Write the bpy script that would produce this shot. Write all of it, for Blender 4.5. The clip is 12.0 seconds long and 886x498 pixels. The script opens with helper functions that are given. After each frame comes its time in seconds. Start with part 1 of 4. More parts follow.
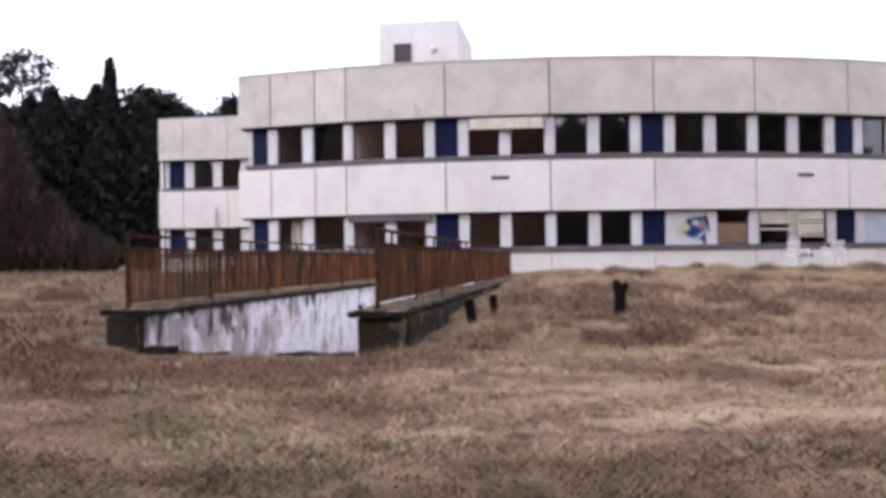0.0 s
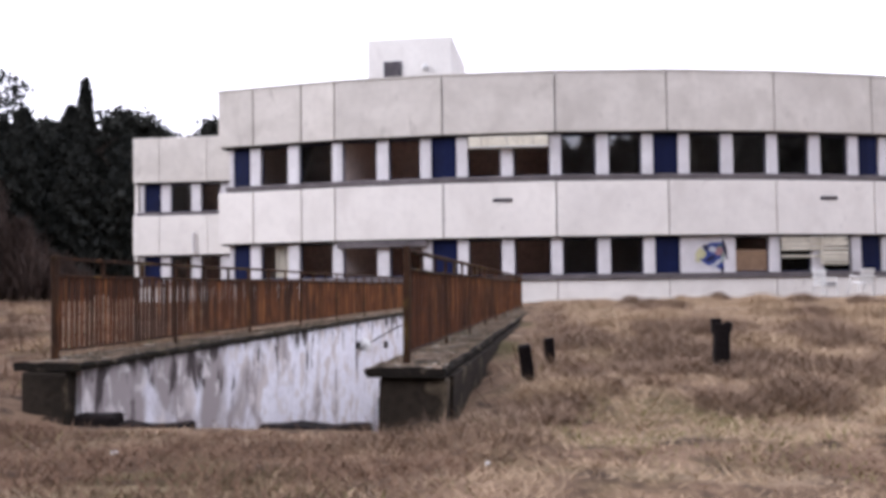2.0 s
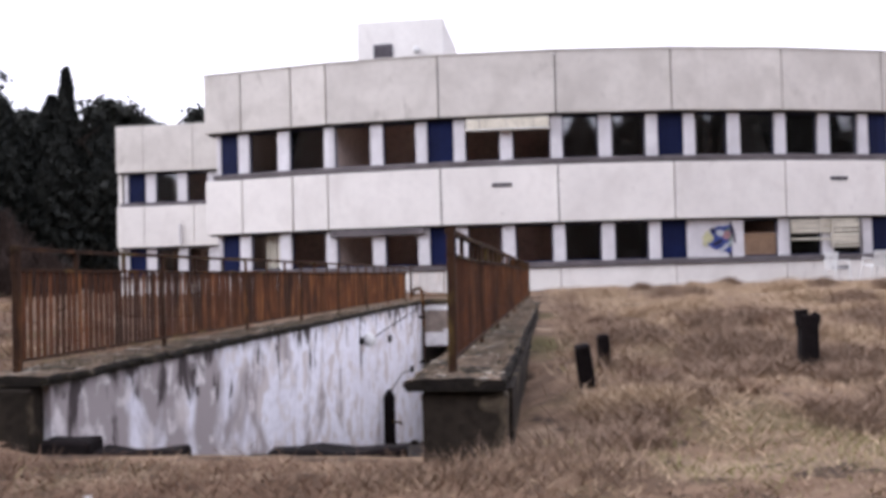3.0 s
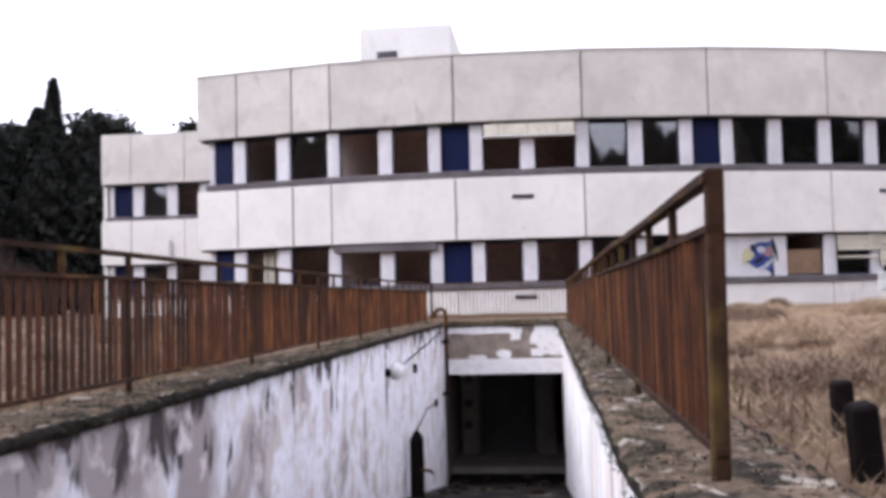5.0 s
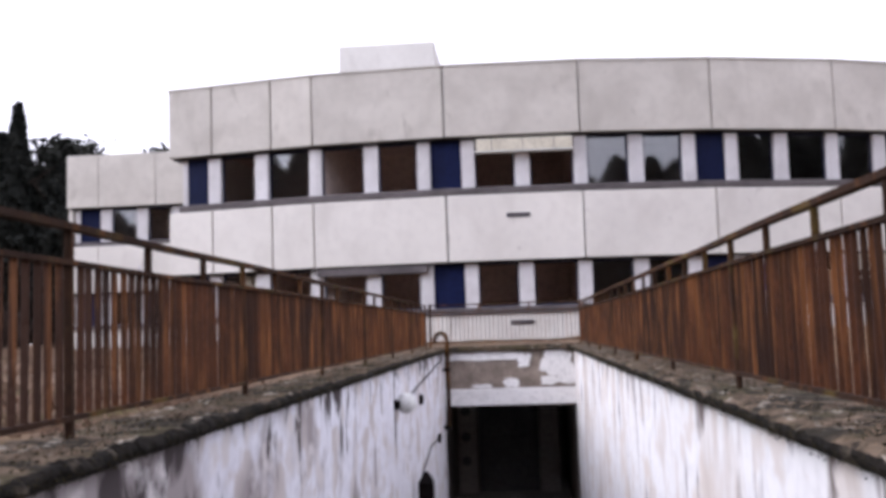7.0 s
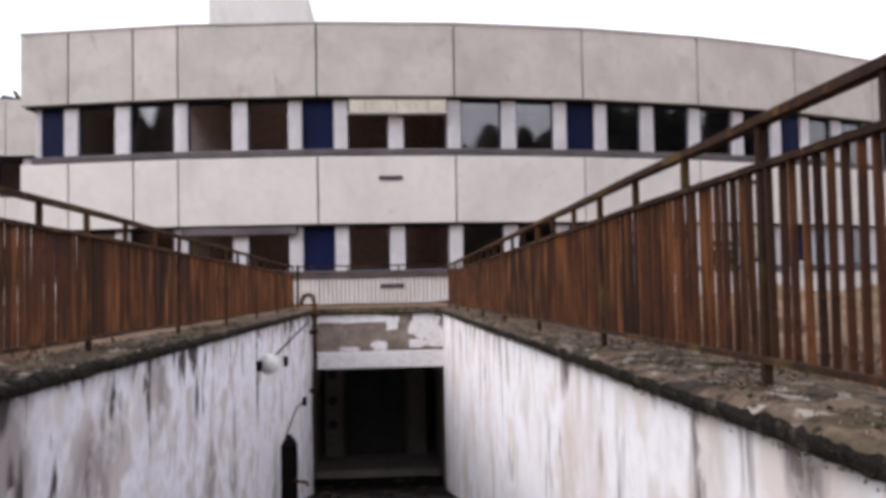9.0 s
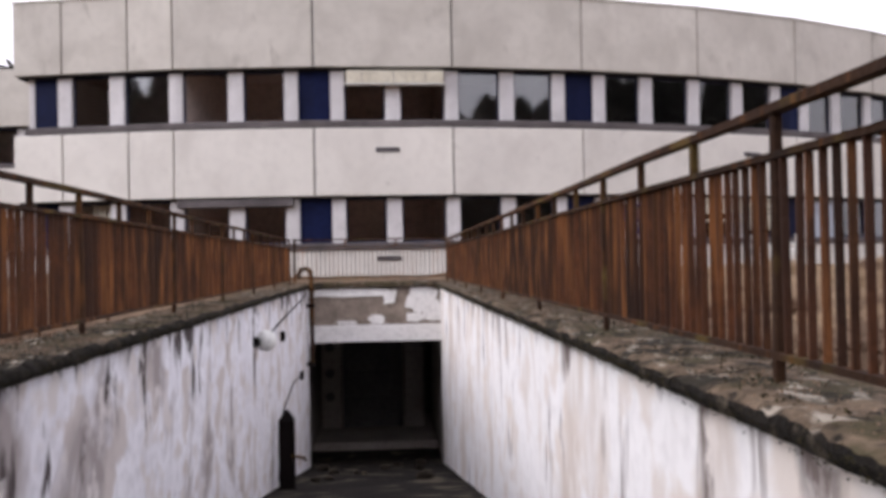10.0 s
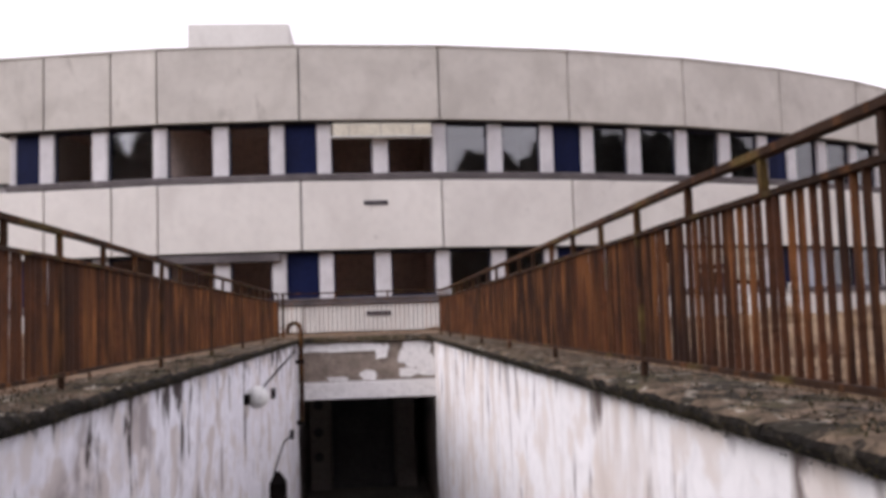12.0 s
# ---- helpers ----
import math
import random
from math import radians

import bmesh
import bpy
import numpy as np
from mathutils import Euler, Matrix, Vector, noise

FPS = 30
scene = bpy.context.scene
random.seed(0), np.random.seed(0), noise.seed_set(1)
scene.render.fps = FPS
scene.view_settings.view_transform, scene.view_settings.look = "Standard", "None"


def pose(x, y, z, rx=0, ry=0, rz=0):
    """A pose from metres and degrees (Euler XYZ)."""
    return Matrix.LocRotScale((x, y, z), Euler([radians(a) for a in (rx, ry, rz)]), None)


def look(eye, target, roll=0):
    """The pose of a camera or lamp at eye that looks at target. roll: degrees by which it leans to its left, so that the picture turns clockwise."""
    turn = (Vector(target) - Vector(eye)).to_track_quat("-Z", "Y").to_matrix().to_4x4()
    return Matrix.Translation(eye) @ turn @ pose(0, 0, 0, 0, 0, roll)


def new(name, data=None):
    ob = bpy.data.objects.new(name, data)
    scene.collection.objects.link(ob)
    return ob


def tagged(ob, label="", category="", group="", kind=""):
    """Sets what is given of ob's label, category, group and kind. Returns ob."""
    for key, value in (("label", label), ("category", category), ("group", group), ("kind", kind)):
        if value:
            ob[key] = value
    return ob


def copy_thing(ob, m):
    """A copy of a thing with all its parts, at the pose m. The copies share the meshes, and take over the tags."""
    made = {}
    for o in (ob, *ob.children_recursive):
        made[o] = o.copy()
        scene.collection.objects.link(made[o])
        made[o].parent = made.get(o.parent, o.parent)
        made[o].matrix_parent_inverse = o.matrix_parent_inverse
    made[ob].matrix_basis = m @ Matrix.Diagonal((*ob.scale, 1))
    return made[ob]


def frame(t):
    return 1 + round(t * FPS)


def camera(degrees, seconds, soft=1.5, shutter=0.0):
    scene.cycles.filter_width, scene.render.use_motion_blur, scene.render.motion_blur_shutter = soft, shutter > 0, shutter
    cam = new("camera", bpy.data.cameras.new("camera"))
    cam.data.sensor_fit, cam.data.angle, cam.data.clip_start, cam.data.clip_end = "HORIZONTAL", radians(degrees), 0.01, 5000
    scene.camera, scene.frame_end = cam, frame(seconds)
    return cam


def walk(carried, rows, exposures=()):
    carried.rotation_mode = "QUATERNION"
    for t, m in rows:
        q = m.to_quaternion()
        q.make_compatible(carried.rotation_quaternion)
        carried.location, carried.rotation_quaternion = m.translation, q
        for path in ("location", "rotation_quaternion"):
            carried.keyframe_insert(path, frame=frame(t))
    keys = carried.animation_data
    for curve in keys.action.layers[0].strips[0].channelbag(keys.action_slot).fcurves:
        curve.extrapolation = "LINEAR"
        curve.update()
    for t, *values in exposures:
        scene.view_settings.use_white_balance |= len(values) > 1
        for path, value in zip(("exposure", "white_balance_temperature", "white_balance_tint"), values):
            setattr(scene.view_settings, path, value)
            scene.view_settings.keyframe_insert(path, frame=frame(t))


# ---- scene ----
# ---------------------------------------------------------------- camera
cam = camera(51.30, 12.0, soft=4.0)
PATH = [
    (0.0, 0.027, -0.309, 0.861, 90.73, 0.77, 8.65),
    (0.5, -0.175, 0.212, 0.845, 90.04, 2.28, 8.19),
    (1.0, -0.393, 0.846, 0.854, 91.7, 1.74, 8.0),
    (1.5, -0.598, 1.459, 0.878, 92.99, 1.38, 7.89),
    (2.0, -0.798, 2.022, 0.898, 92.48, 0.76, 7.55),
    (2.5, -1.019, 2.534, 0.92, 91.38, 0.56, 6.98),
    (3.0, -1.271, 3.083, 0.917, 91.76, 1.59, 6.78),
    (3.2, -1.367, 3.234, 0.935, 91.51, 1.63, 6.62),
    (4.8, -2.12, 5.296, 0.835, 93.62, 1.63, 6.32),
    (5.0, -2.181, 5.47, 0.877, 93.12, 1.43, 6.3),
    (5.5, -2.36, 5.908, 0.89, 93.35, 0.87, 6.33),
    (6.0, -2.491, 6.309, 0.873, 94.04, 0.27, 6.64),
    (6.5, -2.712, 6.574, 0.855, 93.0, 0.96, 6.39),
    (7.0, -2.811, 7.028, 0.758, 95.0, 1.92, 4.66),
    (7.5, -2.914, 7.231, 0.637, 98.92, 6.71, -0.61),
    (7.7, -2.914, 7.292, 0.623, 97.49, 5.22, -1.57),
    (9.3, -2.773, 7.189, 0.732, 91.56, 1.08, -3.36),
    (9.5, -2.782, 7.171, 0.747, 90.81, 1.35, -3.42),
    (10.0, -2.796, 7.308, 0.765, 90.81, 1.06, -3.55),
    (10.5, -2.832, 7.513, 0.732, 93.89, -0.58, -3.65),
    (11.0, -2.924, 7.668, 0.695, 98.47, 3.99, -3.41),
    (11.5, -2.931, 7.702, 0.699, 94.83, 2.69, -4.15),
    (12.0, -2.924, 7.712, 0.705, 94.29, 1.84, -4.54),
]
walk(cam, [(t, pose(x, y, z, a, b, c)) for t, x, y, z, a, b, c in PATH],
     exposures=[(0.0, 0.20, 5980, 18), (0.5, 0.42, 6040, 17), (1.0, 0.28, 6020, 18), (1.5, 0.22, 6010, 18), (3.0, 0.24, 5950, 18), (5.0, 0.30, 5920, 18), (6.5, 0.23, 5940, 18), (7.0, 0.07, 5960, 18),
                (7.5, -0.12, 6010, 18), (9.5, -0.10, 6300, 16), (10.5, -0.11, 6360, 18), (12.0, -0.16, 6400, 19)])

# ---------------------------------------------------------------- sky and sun (bright overcast)
world = bpy.data.worlds.new("overcast")
scene.world = world
world.use_nodes = True
wn = world.node_tree
sky = wn.nodes.new("ShaderNodeTexSky")
sky.sky_type, sky.sun_disc = "NISHITA", False
sky.sun_elevation, sky.sun_rotation = radians(29), radians(246)
sky.dust_density, sky.air_density = 4.0, 1.0
grey = wn.nodes.new("ShaderNodeHueSaturation")
grey.inputs["Saturation"].default_value = 0.10
cloud = wn.nodes.new("ShaderNodeMixRGB")
cloud.inputs["Fac"].default_value = 0.8
cloud.inputs["Color2"].default_value = (11.5, 11.3, 11.9, 1)
wn.links.new(sky.outputs[0], grey.inputs["Color"])
wn.links.new(grey.outputs[0], cloud.inputs["Color1"])
wn.links.new(cloud.outputs[0], wn.nodes["Background"].inputs[0])
wn.nodes["Background"].inputs[1].default_value = 0.15
sun = new("sun", bpy.data.lights.new("sun", "SUN"))
sun.data.energy, sun.data.angle, sun.data.color = 1.7, radians(25), (1.0, 0.97, 0.93)
sun.matrix_world = look((-53, 0, 30), (-3, 22, 0))


# ---------------------------------------------------------------- materials
def surface(name, light, dark, scale=1.5, fine=18.0, rough=0.85, bump=0.15, streak=None, streak_scale=(5, 5, 0.5),
            streak_at=(0.52, 0.68), blotch=None, blotch_scale=0.6, blotch_at=(0.5, 0.6), metal=0.0, vary=0.0, spec=0.12, grain=1.0, drip=None, drip_scale=(6, 6, 0.7), drip_at=(0.6, 0.68), worn=None, run=None, spots=None):
    """Two-scale weathered surface; optional run-down streaks and blotches with a shape of their own."""
    m = bpy.data.materials.new(name)
    m.use_nodes = True
    n, l = m.node_tree.nodes, m.node_tree.links
    bsdf = n["Principled BSDF"]
    geo = n.new("ShaderNodeNewGeometry")

    def noise_node(s, detail=4, vec=None):
        t = n.new("ShaderNodeTexNoise")
        t.inputs["Scale"].default_value, t.inputs["Detail"].default_value = s, detail
        t.inputs["Distortion"].default_value = 0.5 if vec else 0.0
        l.new(vec if vec else geo.outputs["Position"], t.inputs["Vector"])
        return t.outputs["Fac"]

    def ramp(src, lo, hi, top=1.0):
        r = n.new("ShaderNodeMapRange")
        r.inputs[1].default_value, r.inputs[2].default_value, r.inputs[4].default_value = lo, hi, top
        l.new(src, r.inputs[0])
        return r.outputs[0]

    def mix(fac, a, b):
        x = n.new("ShaderNodeMixRGB")
        l.new(fac, x.inputs["Fac"])
        for key, c in (("Color1", a), ("Color2", b)):
            if isinstance(c, tuple):
                x.inputs[key].default_value = (*c, 1)
            else:
                l.new(c, x.inputs[key])
        return x.outputs["Color"]

    small = noise_node(fine, 5)
    col = mix(ramp(noise_node(scale, 5), 0.3, 0.7), light, dark)
    col = mix(ramp(small, 0.45, 0.95, grain), col, tuple(c * 0.62 for c in dark))
    if blotch:
        col = mix(ramp(noise_node(blotch_scale, 7), *blotch_at), col, blotch)
    for colour, size, at in ((streak, streak_scale, streak_at), (drip, drip_scale, drip_at)):
        if colour:
            mp = n.new("ShaderNodeMapping")
            mp.inputs["Scale"].default_value = size
            l.new(geo.outputs["Position"], mp.inputs["Vector"])
            field = noise_node(1.0, 6, mp.outputs[0])
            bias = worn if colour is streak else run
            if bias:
                # pushes the field along one axis, more of it towards one end
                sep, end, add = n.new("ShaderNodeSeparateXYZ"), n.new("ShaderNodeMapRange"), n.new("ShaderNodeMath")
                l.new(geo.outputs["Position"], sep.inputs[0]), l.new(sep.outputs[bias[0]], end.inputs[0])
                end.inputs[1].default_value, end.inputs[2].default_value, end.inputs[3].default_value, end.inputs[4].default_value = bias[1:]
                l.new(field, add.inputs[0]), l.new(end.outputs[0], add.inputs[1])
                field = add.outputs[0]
            col = mix(ramp(field, *at), col, colour)
    if spots:
        col = mix(ramp(noise_node(spots[1], 4), 0.55, 0.66), col, spots[0])
    if vary:
        info = n.new("ShaderNodeObjectInfo")
        hs = n.new("ShaderNodeHueSaturation")
        l.new(ramp(info.outputs["Random"], 0, 1), hs.inputs["Value"])
        hs.inputs["Value"].default_value = 1
        mr = n.new("ShaderNodeMapRange")
        mr.inputs[3].default_value, mr.inputs[4].default_value = 1 - vary, 1 + vary
        l.new(info.outputs["Random"], mr.inputs[0])
        l.new(mr.outputs[0], hs.inputs["Value"])
        l.new(col, hs.inputs["Color"])
        col = hs.outputs["Color"]
    l.new(col, bsdf.inputs["Base Color"])
    bsdf.inputs["Roughness"].default_value, bsdf.inputs["Metallic"].default_value = rough, metal
    bsdf.inputs["Specular IOR Level"].default_value = spec
    if bump:
        b = n.new("ShaderNodeBump")
        b.inputs["Strength"].default_value, b.inputs["Distance"].default_value = bump, 0.02
        l.new(small, b.inputs["Height"])
        l.new(b.outputs[0], bsdf.inputs["Normal"])
    return m


def leaf_mat(name, a, b, rough=0.7):
    m = bpy.data.materials.new(name)
    m.use_nodes = True
    n, l = m.node_tree.nodes, m.node_tree.links
    geo = n.new("ShaderNodeNewGeometry")
    mx = n.new("ShaderNodeMixRGB")
    mx.inputs["Color1"].default_value, mx.inputs["Color2"].default_value = (*a, 1), (*b, 1)
    l.new(geo.outputs["Random Per Island"], mx.inputs["Fac"])
    l.new(mx.outputs[0], n["Principled BSDF"].inputs["Base Color"])
    n["Principled BSDF"].inputs["Roughness"].default_value = rough
    n["Principled BSDF"].inputs["Specular IOR Level"].default_value = 0.15
    return m


def glass_mat():
    m = bpy.data.materials.new("window_glass")
    m.use_nodes = True
    n, l = m.node_tree.nodes, m.node_tree.links
    n.remove(n["Principled BSDF"])
    fr = n.new("ShaderNodeFresnel")
    fr.inputs["IOR"].default_value = 2.15
    tr, gl, mx = n.new("ShaderNodeBsdfTransparent"), n.new("ShaderNodeBsdfGlossy"), n.new("ShaderNodeMixShader")
    tr.inputs[0].default_value = (0.78, 0.80, 0.81, 1)
    gl.inputs["Roughness"].default_value = 0.03
    l.new(fr.outputs[0], mx.inputs[0]), l.new(tr.outputs[0], mx.inputs[1]), l.new(gl.outputs[0], mx.inputs[2])
    l.new(mx.outputs[0], n["Material Output"].inputs[0])
    return m


M_PANEL = surface("concrete_panel", (0.77, 0.745, 0.70), (0.69, 0.665, 0.625), 0.7, 5, 0.9, 0.04, streak=(0.60, 0.57, 0.53),
                  streak_scale=(1.1, 1.1, 0.7), streak_at=(0.50, 0.85), drip=(0.45, 0.42, 0.395), drip_scale=(2.6, 2.6, 1.6), drip_at=(0.66, 0.82), vary=0.04, grain=0.25)
M_PARAPET = surface("weathered_parapet_panel", (0.645, 0.615, 0.565), (0.54, 0.512, 0.467), 0.8, 5, 0.92, 0.05, streak=(0.43, 0.405, 0.365),
                    streak_scale=(0.9, 0.9, 0.7), streak_at=(0.48, 0.85), drip=(0.36, 0.335, 0.30), drip_scale=(2.2, 2.2, 0.9), drip_at=(0.63, 0.84), vary=0.05, grain=0.3)
M_PILLAR = surface("pillar_concrete", (0.68, 0.665, 0.68), (0.57, 0.555, 0.565), 2.0, 8, 0.85, 0.03, vary=0.06, grain=0.2)
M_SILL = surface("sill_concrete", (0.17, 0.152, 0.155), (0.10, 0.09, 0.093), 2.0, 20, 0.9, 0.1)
# dark fill for open joints and for the shade strips at window heads
M_JOINT_SHADE = surface("dark_joint_and_shade", (0.03, 0.03, 0.035), (0.02, 0.02, 0.022), 2, 10, 0.95, 0)
M_BLUE = surface("navy_panel", (0.006, 0.011, 0.052), (0.004, 0.007, 0.032), 1.5, 8, 0.6, 0.02, vary=0.15, spec=0.12)
M_FRAME = surface("navy_window_frame", (0.02, 0.024, 0.06), (0.014, 0.016, 0.04), 3, 20, 0.5, 0.02)
M_ROOM = surface("dim_room_plaster", (0.85, 0.72, 0.65), (0.70, 0.59, 0.53), 0.7, 6, 0.95, 0.05)
M_ROOF = surface("roof_felt", (0.15, 0.145, 0.14), (0.1, 0.1, 0.1), 0.8, 12, 0.95, 0.1)
M_SHUTTER = surface("cream_shutter", (0.70, 0.66, 0.55), (0.58, 0.54, 0.44), 2, 12, 0.7, 0.05)
M_WHITE = surface("white_plastic", (0.78, 0.78, 0.76), (0.66, 0.66, 0.64), 3, 20, 0.6, 0.02)
M_BROWNBOARD = surface("brown_board", (0.30, 0.20, 0.13), (0.22, 0.145, 0.095), 2, 14, 0.85, 0.05)
M_PALEBOARD = surface("pale_blue_board", (0.52, 0.56, 0.63), (0.44, 0.48, 0.55), 2, 14, 0.8, 0.03)
M_PAINT = [surface("spray_" + k, c, tuple(v * 0.7 for v in c), 4, 20, 0.7, 0.02) for k, c in
           (("blue", (0.06, 0.09, 0.30)), ("yellow", (0.62, 0.60, 0.36)), ("pink", (0.42, 0.24, 0.26)), ("green", (0.16, 0.24, 0.20)), ("black", (0.03, 0.03, 0.06)), ("pale", (0.55, 0.58, 0.66)))]
M_GLASS = glass_mat()
# bias dulls the rust by the ramp mouth, part wear, part painted shade
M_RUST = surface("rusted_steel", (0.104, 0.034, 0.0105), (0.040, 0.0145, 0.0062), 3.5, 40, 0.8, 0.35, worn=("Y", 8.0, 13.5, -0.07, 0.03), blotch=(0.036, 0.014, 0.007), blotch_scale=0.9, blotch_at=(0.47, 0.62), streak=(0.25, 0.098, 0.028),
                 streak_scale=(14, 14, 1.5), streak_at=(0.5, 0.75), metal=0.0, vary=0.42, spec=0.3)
# rails get the same duller end, part wear, part shade in the colour
M_RUSTRAIL = surface("rusted_rail", (0.047, 0.023, 0.012), (0.022, 0.012, 0.008), 4, 40, 0.85, 0.3, worn=("Y", 8.0, 13.5, -0.06, 0.03), blotch=(0.085, 0.058, 0.018), blotch_scale=3.2, blotch_at=(0.55, 0.66), streak=(0.125, 0.052, 0.018), streak_scale=(16, 16, 2.5), streak_at=(0.52, 0.72), vary=0.2)
M_COPE = surface("mossy_coping_concrete", (0.225, 0.165, 0.115), (0.078, 0.058, 0.040), 7.0, 38, 0.97, 0.8, blotch=(0.030, 0.026, 0.019), blotch_scale=5.5, blotch_at=(0.48, 0.57),
                 streak=(0.075, 0.062, 0.036), streak_scale=(3.4, 3.4, 3.4), streak_at=(0.53, 0.63), spots=((0.020, 0.017, 0.013), 21.0), drip=(0.36, 0.32, 0.265), drip_scale=(13, 6, 13), drip_at=(0.59, 0.68))
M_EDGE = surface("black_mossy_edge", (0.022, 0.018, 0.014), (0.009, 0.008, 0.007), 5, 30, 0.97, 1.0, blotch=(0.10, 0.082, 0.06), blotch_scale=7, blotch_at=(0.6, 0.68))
M_MOSS = leaf_mat("black_moss", (0.012, 0.011, 0.008), (0.060, 0.050, 0.022), 0.95)
# bias greys the near end: worn patches, thickened to imitate shading there
M_PLASTER = surface("stained_white_plaster", (0.87, 0.87, 0.92), (0.77, 0.76, 0.81), 1.6, 12, 0.9, 0.25, streak=(0.36, 0.32, 0.315), streak_scale=(1.7, 1.7, 1.25), streak_at=(0.49, 0.61), worn=("Y", 9.0, 16.0, 0.13, -0.12), spots=((0.68, 0.64, 0.63), 5.0),
                    blotch=(0.60, 0.55, 0.53), blotch_scale=2.6, blotch_at=(0.54, 0.60), drip=(0.075, 0.062, 0.062), drip_scale=(4.2, 4.2, 1.5), drip_at=(0.605, 0.68), run=("Z", -0.32, 0.36, -0.075, 0.12), grain=0.9)
M_PLASTER2 = surface("streaked_white_plaster", (0.95, 0.94, 0.94), (0.91, 0.895, 0.885), 1.2, 12, 0.9, 0.25, streak=(0.68, 0.61, 0.55), streak_scale=(1.7, 1.7, 0.55), streak_at=(0.53, 0.64),
                     drip=(0.19, 0.155, 0.145), drip_scale=(4.2, 4.2, 0.85), drip_at=(0.605, 0.70), run=("Z", -0.9, 0.3, -0.04, 0.075), blotch=(0.80, 0.735, 0.675), blotch_scale=2.4, blotch_at=(0.56, 0.64), spots=((0.80, 0.745, 0.70), 4.4), grain=0.5)
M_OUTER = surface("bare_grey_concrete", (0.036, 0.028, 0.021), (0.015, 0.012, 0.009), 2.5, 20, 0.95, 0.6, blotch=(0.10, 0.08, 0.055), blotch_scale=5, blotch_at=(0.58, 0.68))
M_PEEL = surface("peeling_render", (0.36, 0.295, 0.245), (0.20, 0.163, 0.135), 5, 18, 0.95, 0.5)
M_BEAM = surface("white_lintel_paint", (0.91, 0.89, 0.88), (0.82, 0.80, 0.78), 2, 16, 0.85, 0.1)
M_TUNNEL = surface("tunnel_wall", (0.42, 0.38, 0.34), (0.3, 0.27, 0.24), 1.2, 12, 0.95, 0.2)
M_DARKDOOR = surface("dark_metal_door", (0.14, 0.135, 0.135), (0.09, 0.088, 0.088), 1.5, 12, 0.6, 0.05)
M_RAMP = surface("dirty_ramp_asphalt", (0.018, 0.015, 0.013), (0.008, 0.007, 0.0065), 1.3, 25, 0.97, 0.6, blotch=(0.11, 0.095, 0.07), blotch_scale=2.5, blotch_at=(0.56, 0.66))
M_SOIL = surface("dry_grass_ground", (0.225, 0.152, 0.10), (0.095, 0.063, 0.042), 2.2, 13, 1.0, 1.0, streak=(0.33, 0.25, 0.17), streak_scale=(0.45, 1.7, 1.0), streak_at=(0.52, 0.70), worn=("X", -5.0, 3.0, -0.09, 0.06), blotch=(0.085, 0.072, 0.032), blotch_scale=0.6, blotch_at=(0.54, 0.64), spots=((0.055, 0.038, 0.027), 4.5), spec=0.1)
M_STRAW = leaf_mat("dry_straw", (0.50, 0.372, 0.245), (0.26, 0.188, 0.12))
M_BROWNWEED = leaf_mat("brown_weeds", (0.285, 0.198, 0.137), (0.142, 0.098, 0.069))
M_BROWNGRASS = leaf_mat("trampled_brown_grass", (0.225, 0.139, 0.090), (0.094, 0.060, 0.040))
M_OLIVE = leaf_mat("olive_brown_grass", (0.115, 0.092, 0.042), (0.055, 0.040, 0.025))
M_GREEN = leaf_mat("low_green_grass", (0.17, 0.16, 0.06), (0.24, 0.20, 0.10))
M_CYPRESS = leaf_mat("cypress_foliage", (0.009, 0.011, 0.010), (0.026, 0.027, 0.022))
# paler copy of the cypress green, lightened so the mirrored woods look brighter
M_WOODS = leaf_mat("lightened_woods_foliage", (0.042, 0.041, 0.037), (0.10, 0.093, 0.080))
M_PINE = leaf_mat("pine_foliage", (0.013, 0.015, 0.013), (0.032, 0.033, 0.026))
M_TWIG = leaf_mat("bare_twigs", (0.075, 0.052, 0.043), (0.032, 0.023, 0.020))
M_BARK = surface("bark", (0.07, 0.05, 0.04), (0.04, 0.03, 0.025), 3, 20, 0.95, 0.5)
M_OLDWOOD = surface("dark_rotten_metal", (0.010, 0.006, 0.006), (0.005, 0.004, 0.004), 3, 20, 0.9, 0.4)


# ---------------------------------------------------------------- mesh helpers
def box(bm, x0, x1, y0, y1, z0, z1, bevel=0.0):
    g = bmesh.ops.create_cube(bm, size=1.0, matrix=Matrix.Translation(((x0 + x1) / 2, (y0 + y1) / 2, (z0 + z1) / 2)) @ Matrix.Diagonal((x1 - x0, y1 - y0, z1 - z0, 1)))
    if bevel:
        edges = list({e for v in g["verts"] for e in v.link_edges})
        bmesh.ops.bevel(bm, geom=edges, offset=bevel, segments=1, affect="EDGES")
    return bm


def boxed(*a, bevel=0.0):
    return box(bmesh.new(), *a, bevel=bevel)


def tube(bm, points, radius, sides=8):
    """A round bar along points."""
    rings = []
    for i, p in enumerate(points):
        p = Vector(p)
        d = (Vector(points[min(i + 1, len(points) - 1)]) - Vector(points[max(i - 1, 0)])).normalized()
        q = d.to_track_quat("Z", "Y")
        r = radius[i] if isinstance(radius, (list, tuple)) else radius
        rings.append([bm.verts.new(p + q @ Vector((r * math.cos(2 * math.pi * k / sides), r * math.sin(2 * math.pi * k / sides), 0))) for k in range(sides)])
    for a, b in zip(rings, rings[1:]):
        for k in range(sides):
            bm.faces.new((a[k], a[(k + 1) % sides], b[(k + 1) % sides], b[k]))
    bm.faces.new(rings[0][::-1]), bm.faces.new(rings[-1])
    return bm


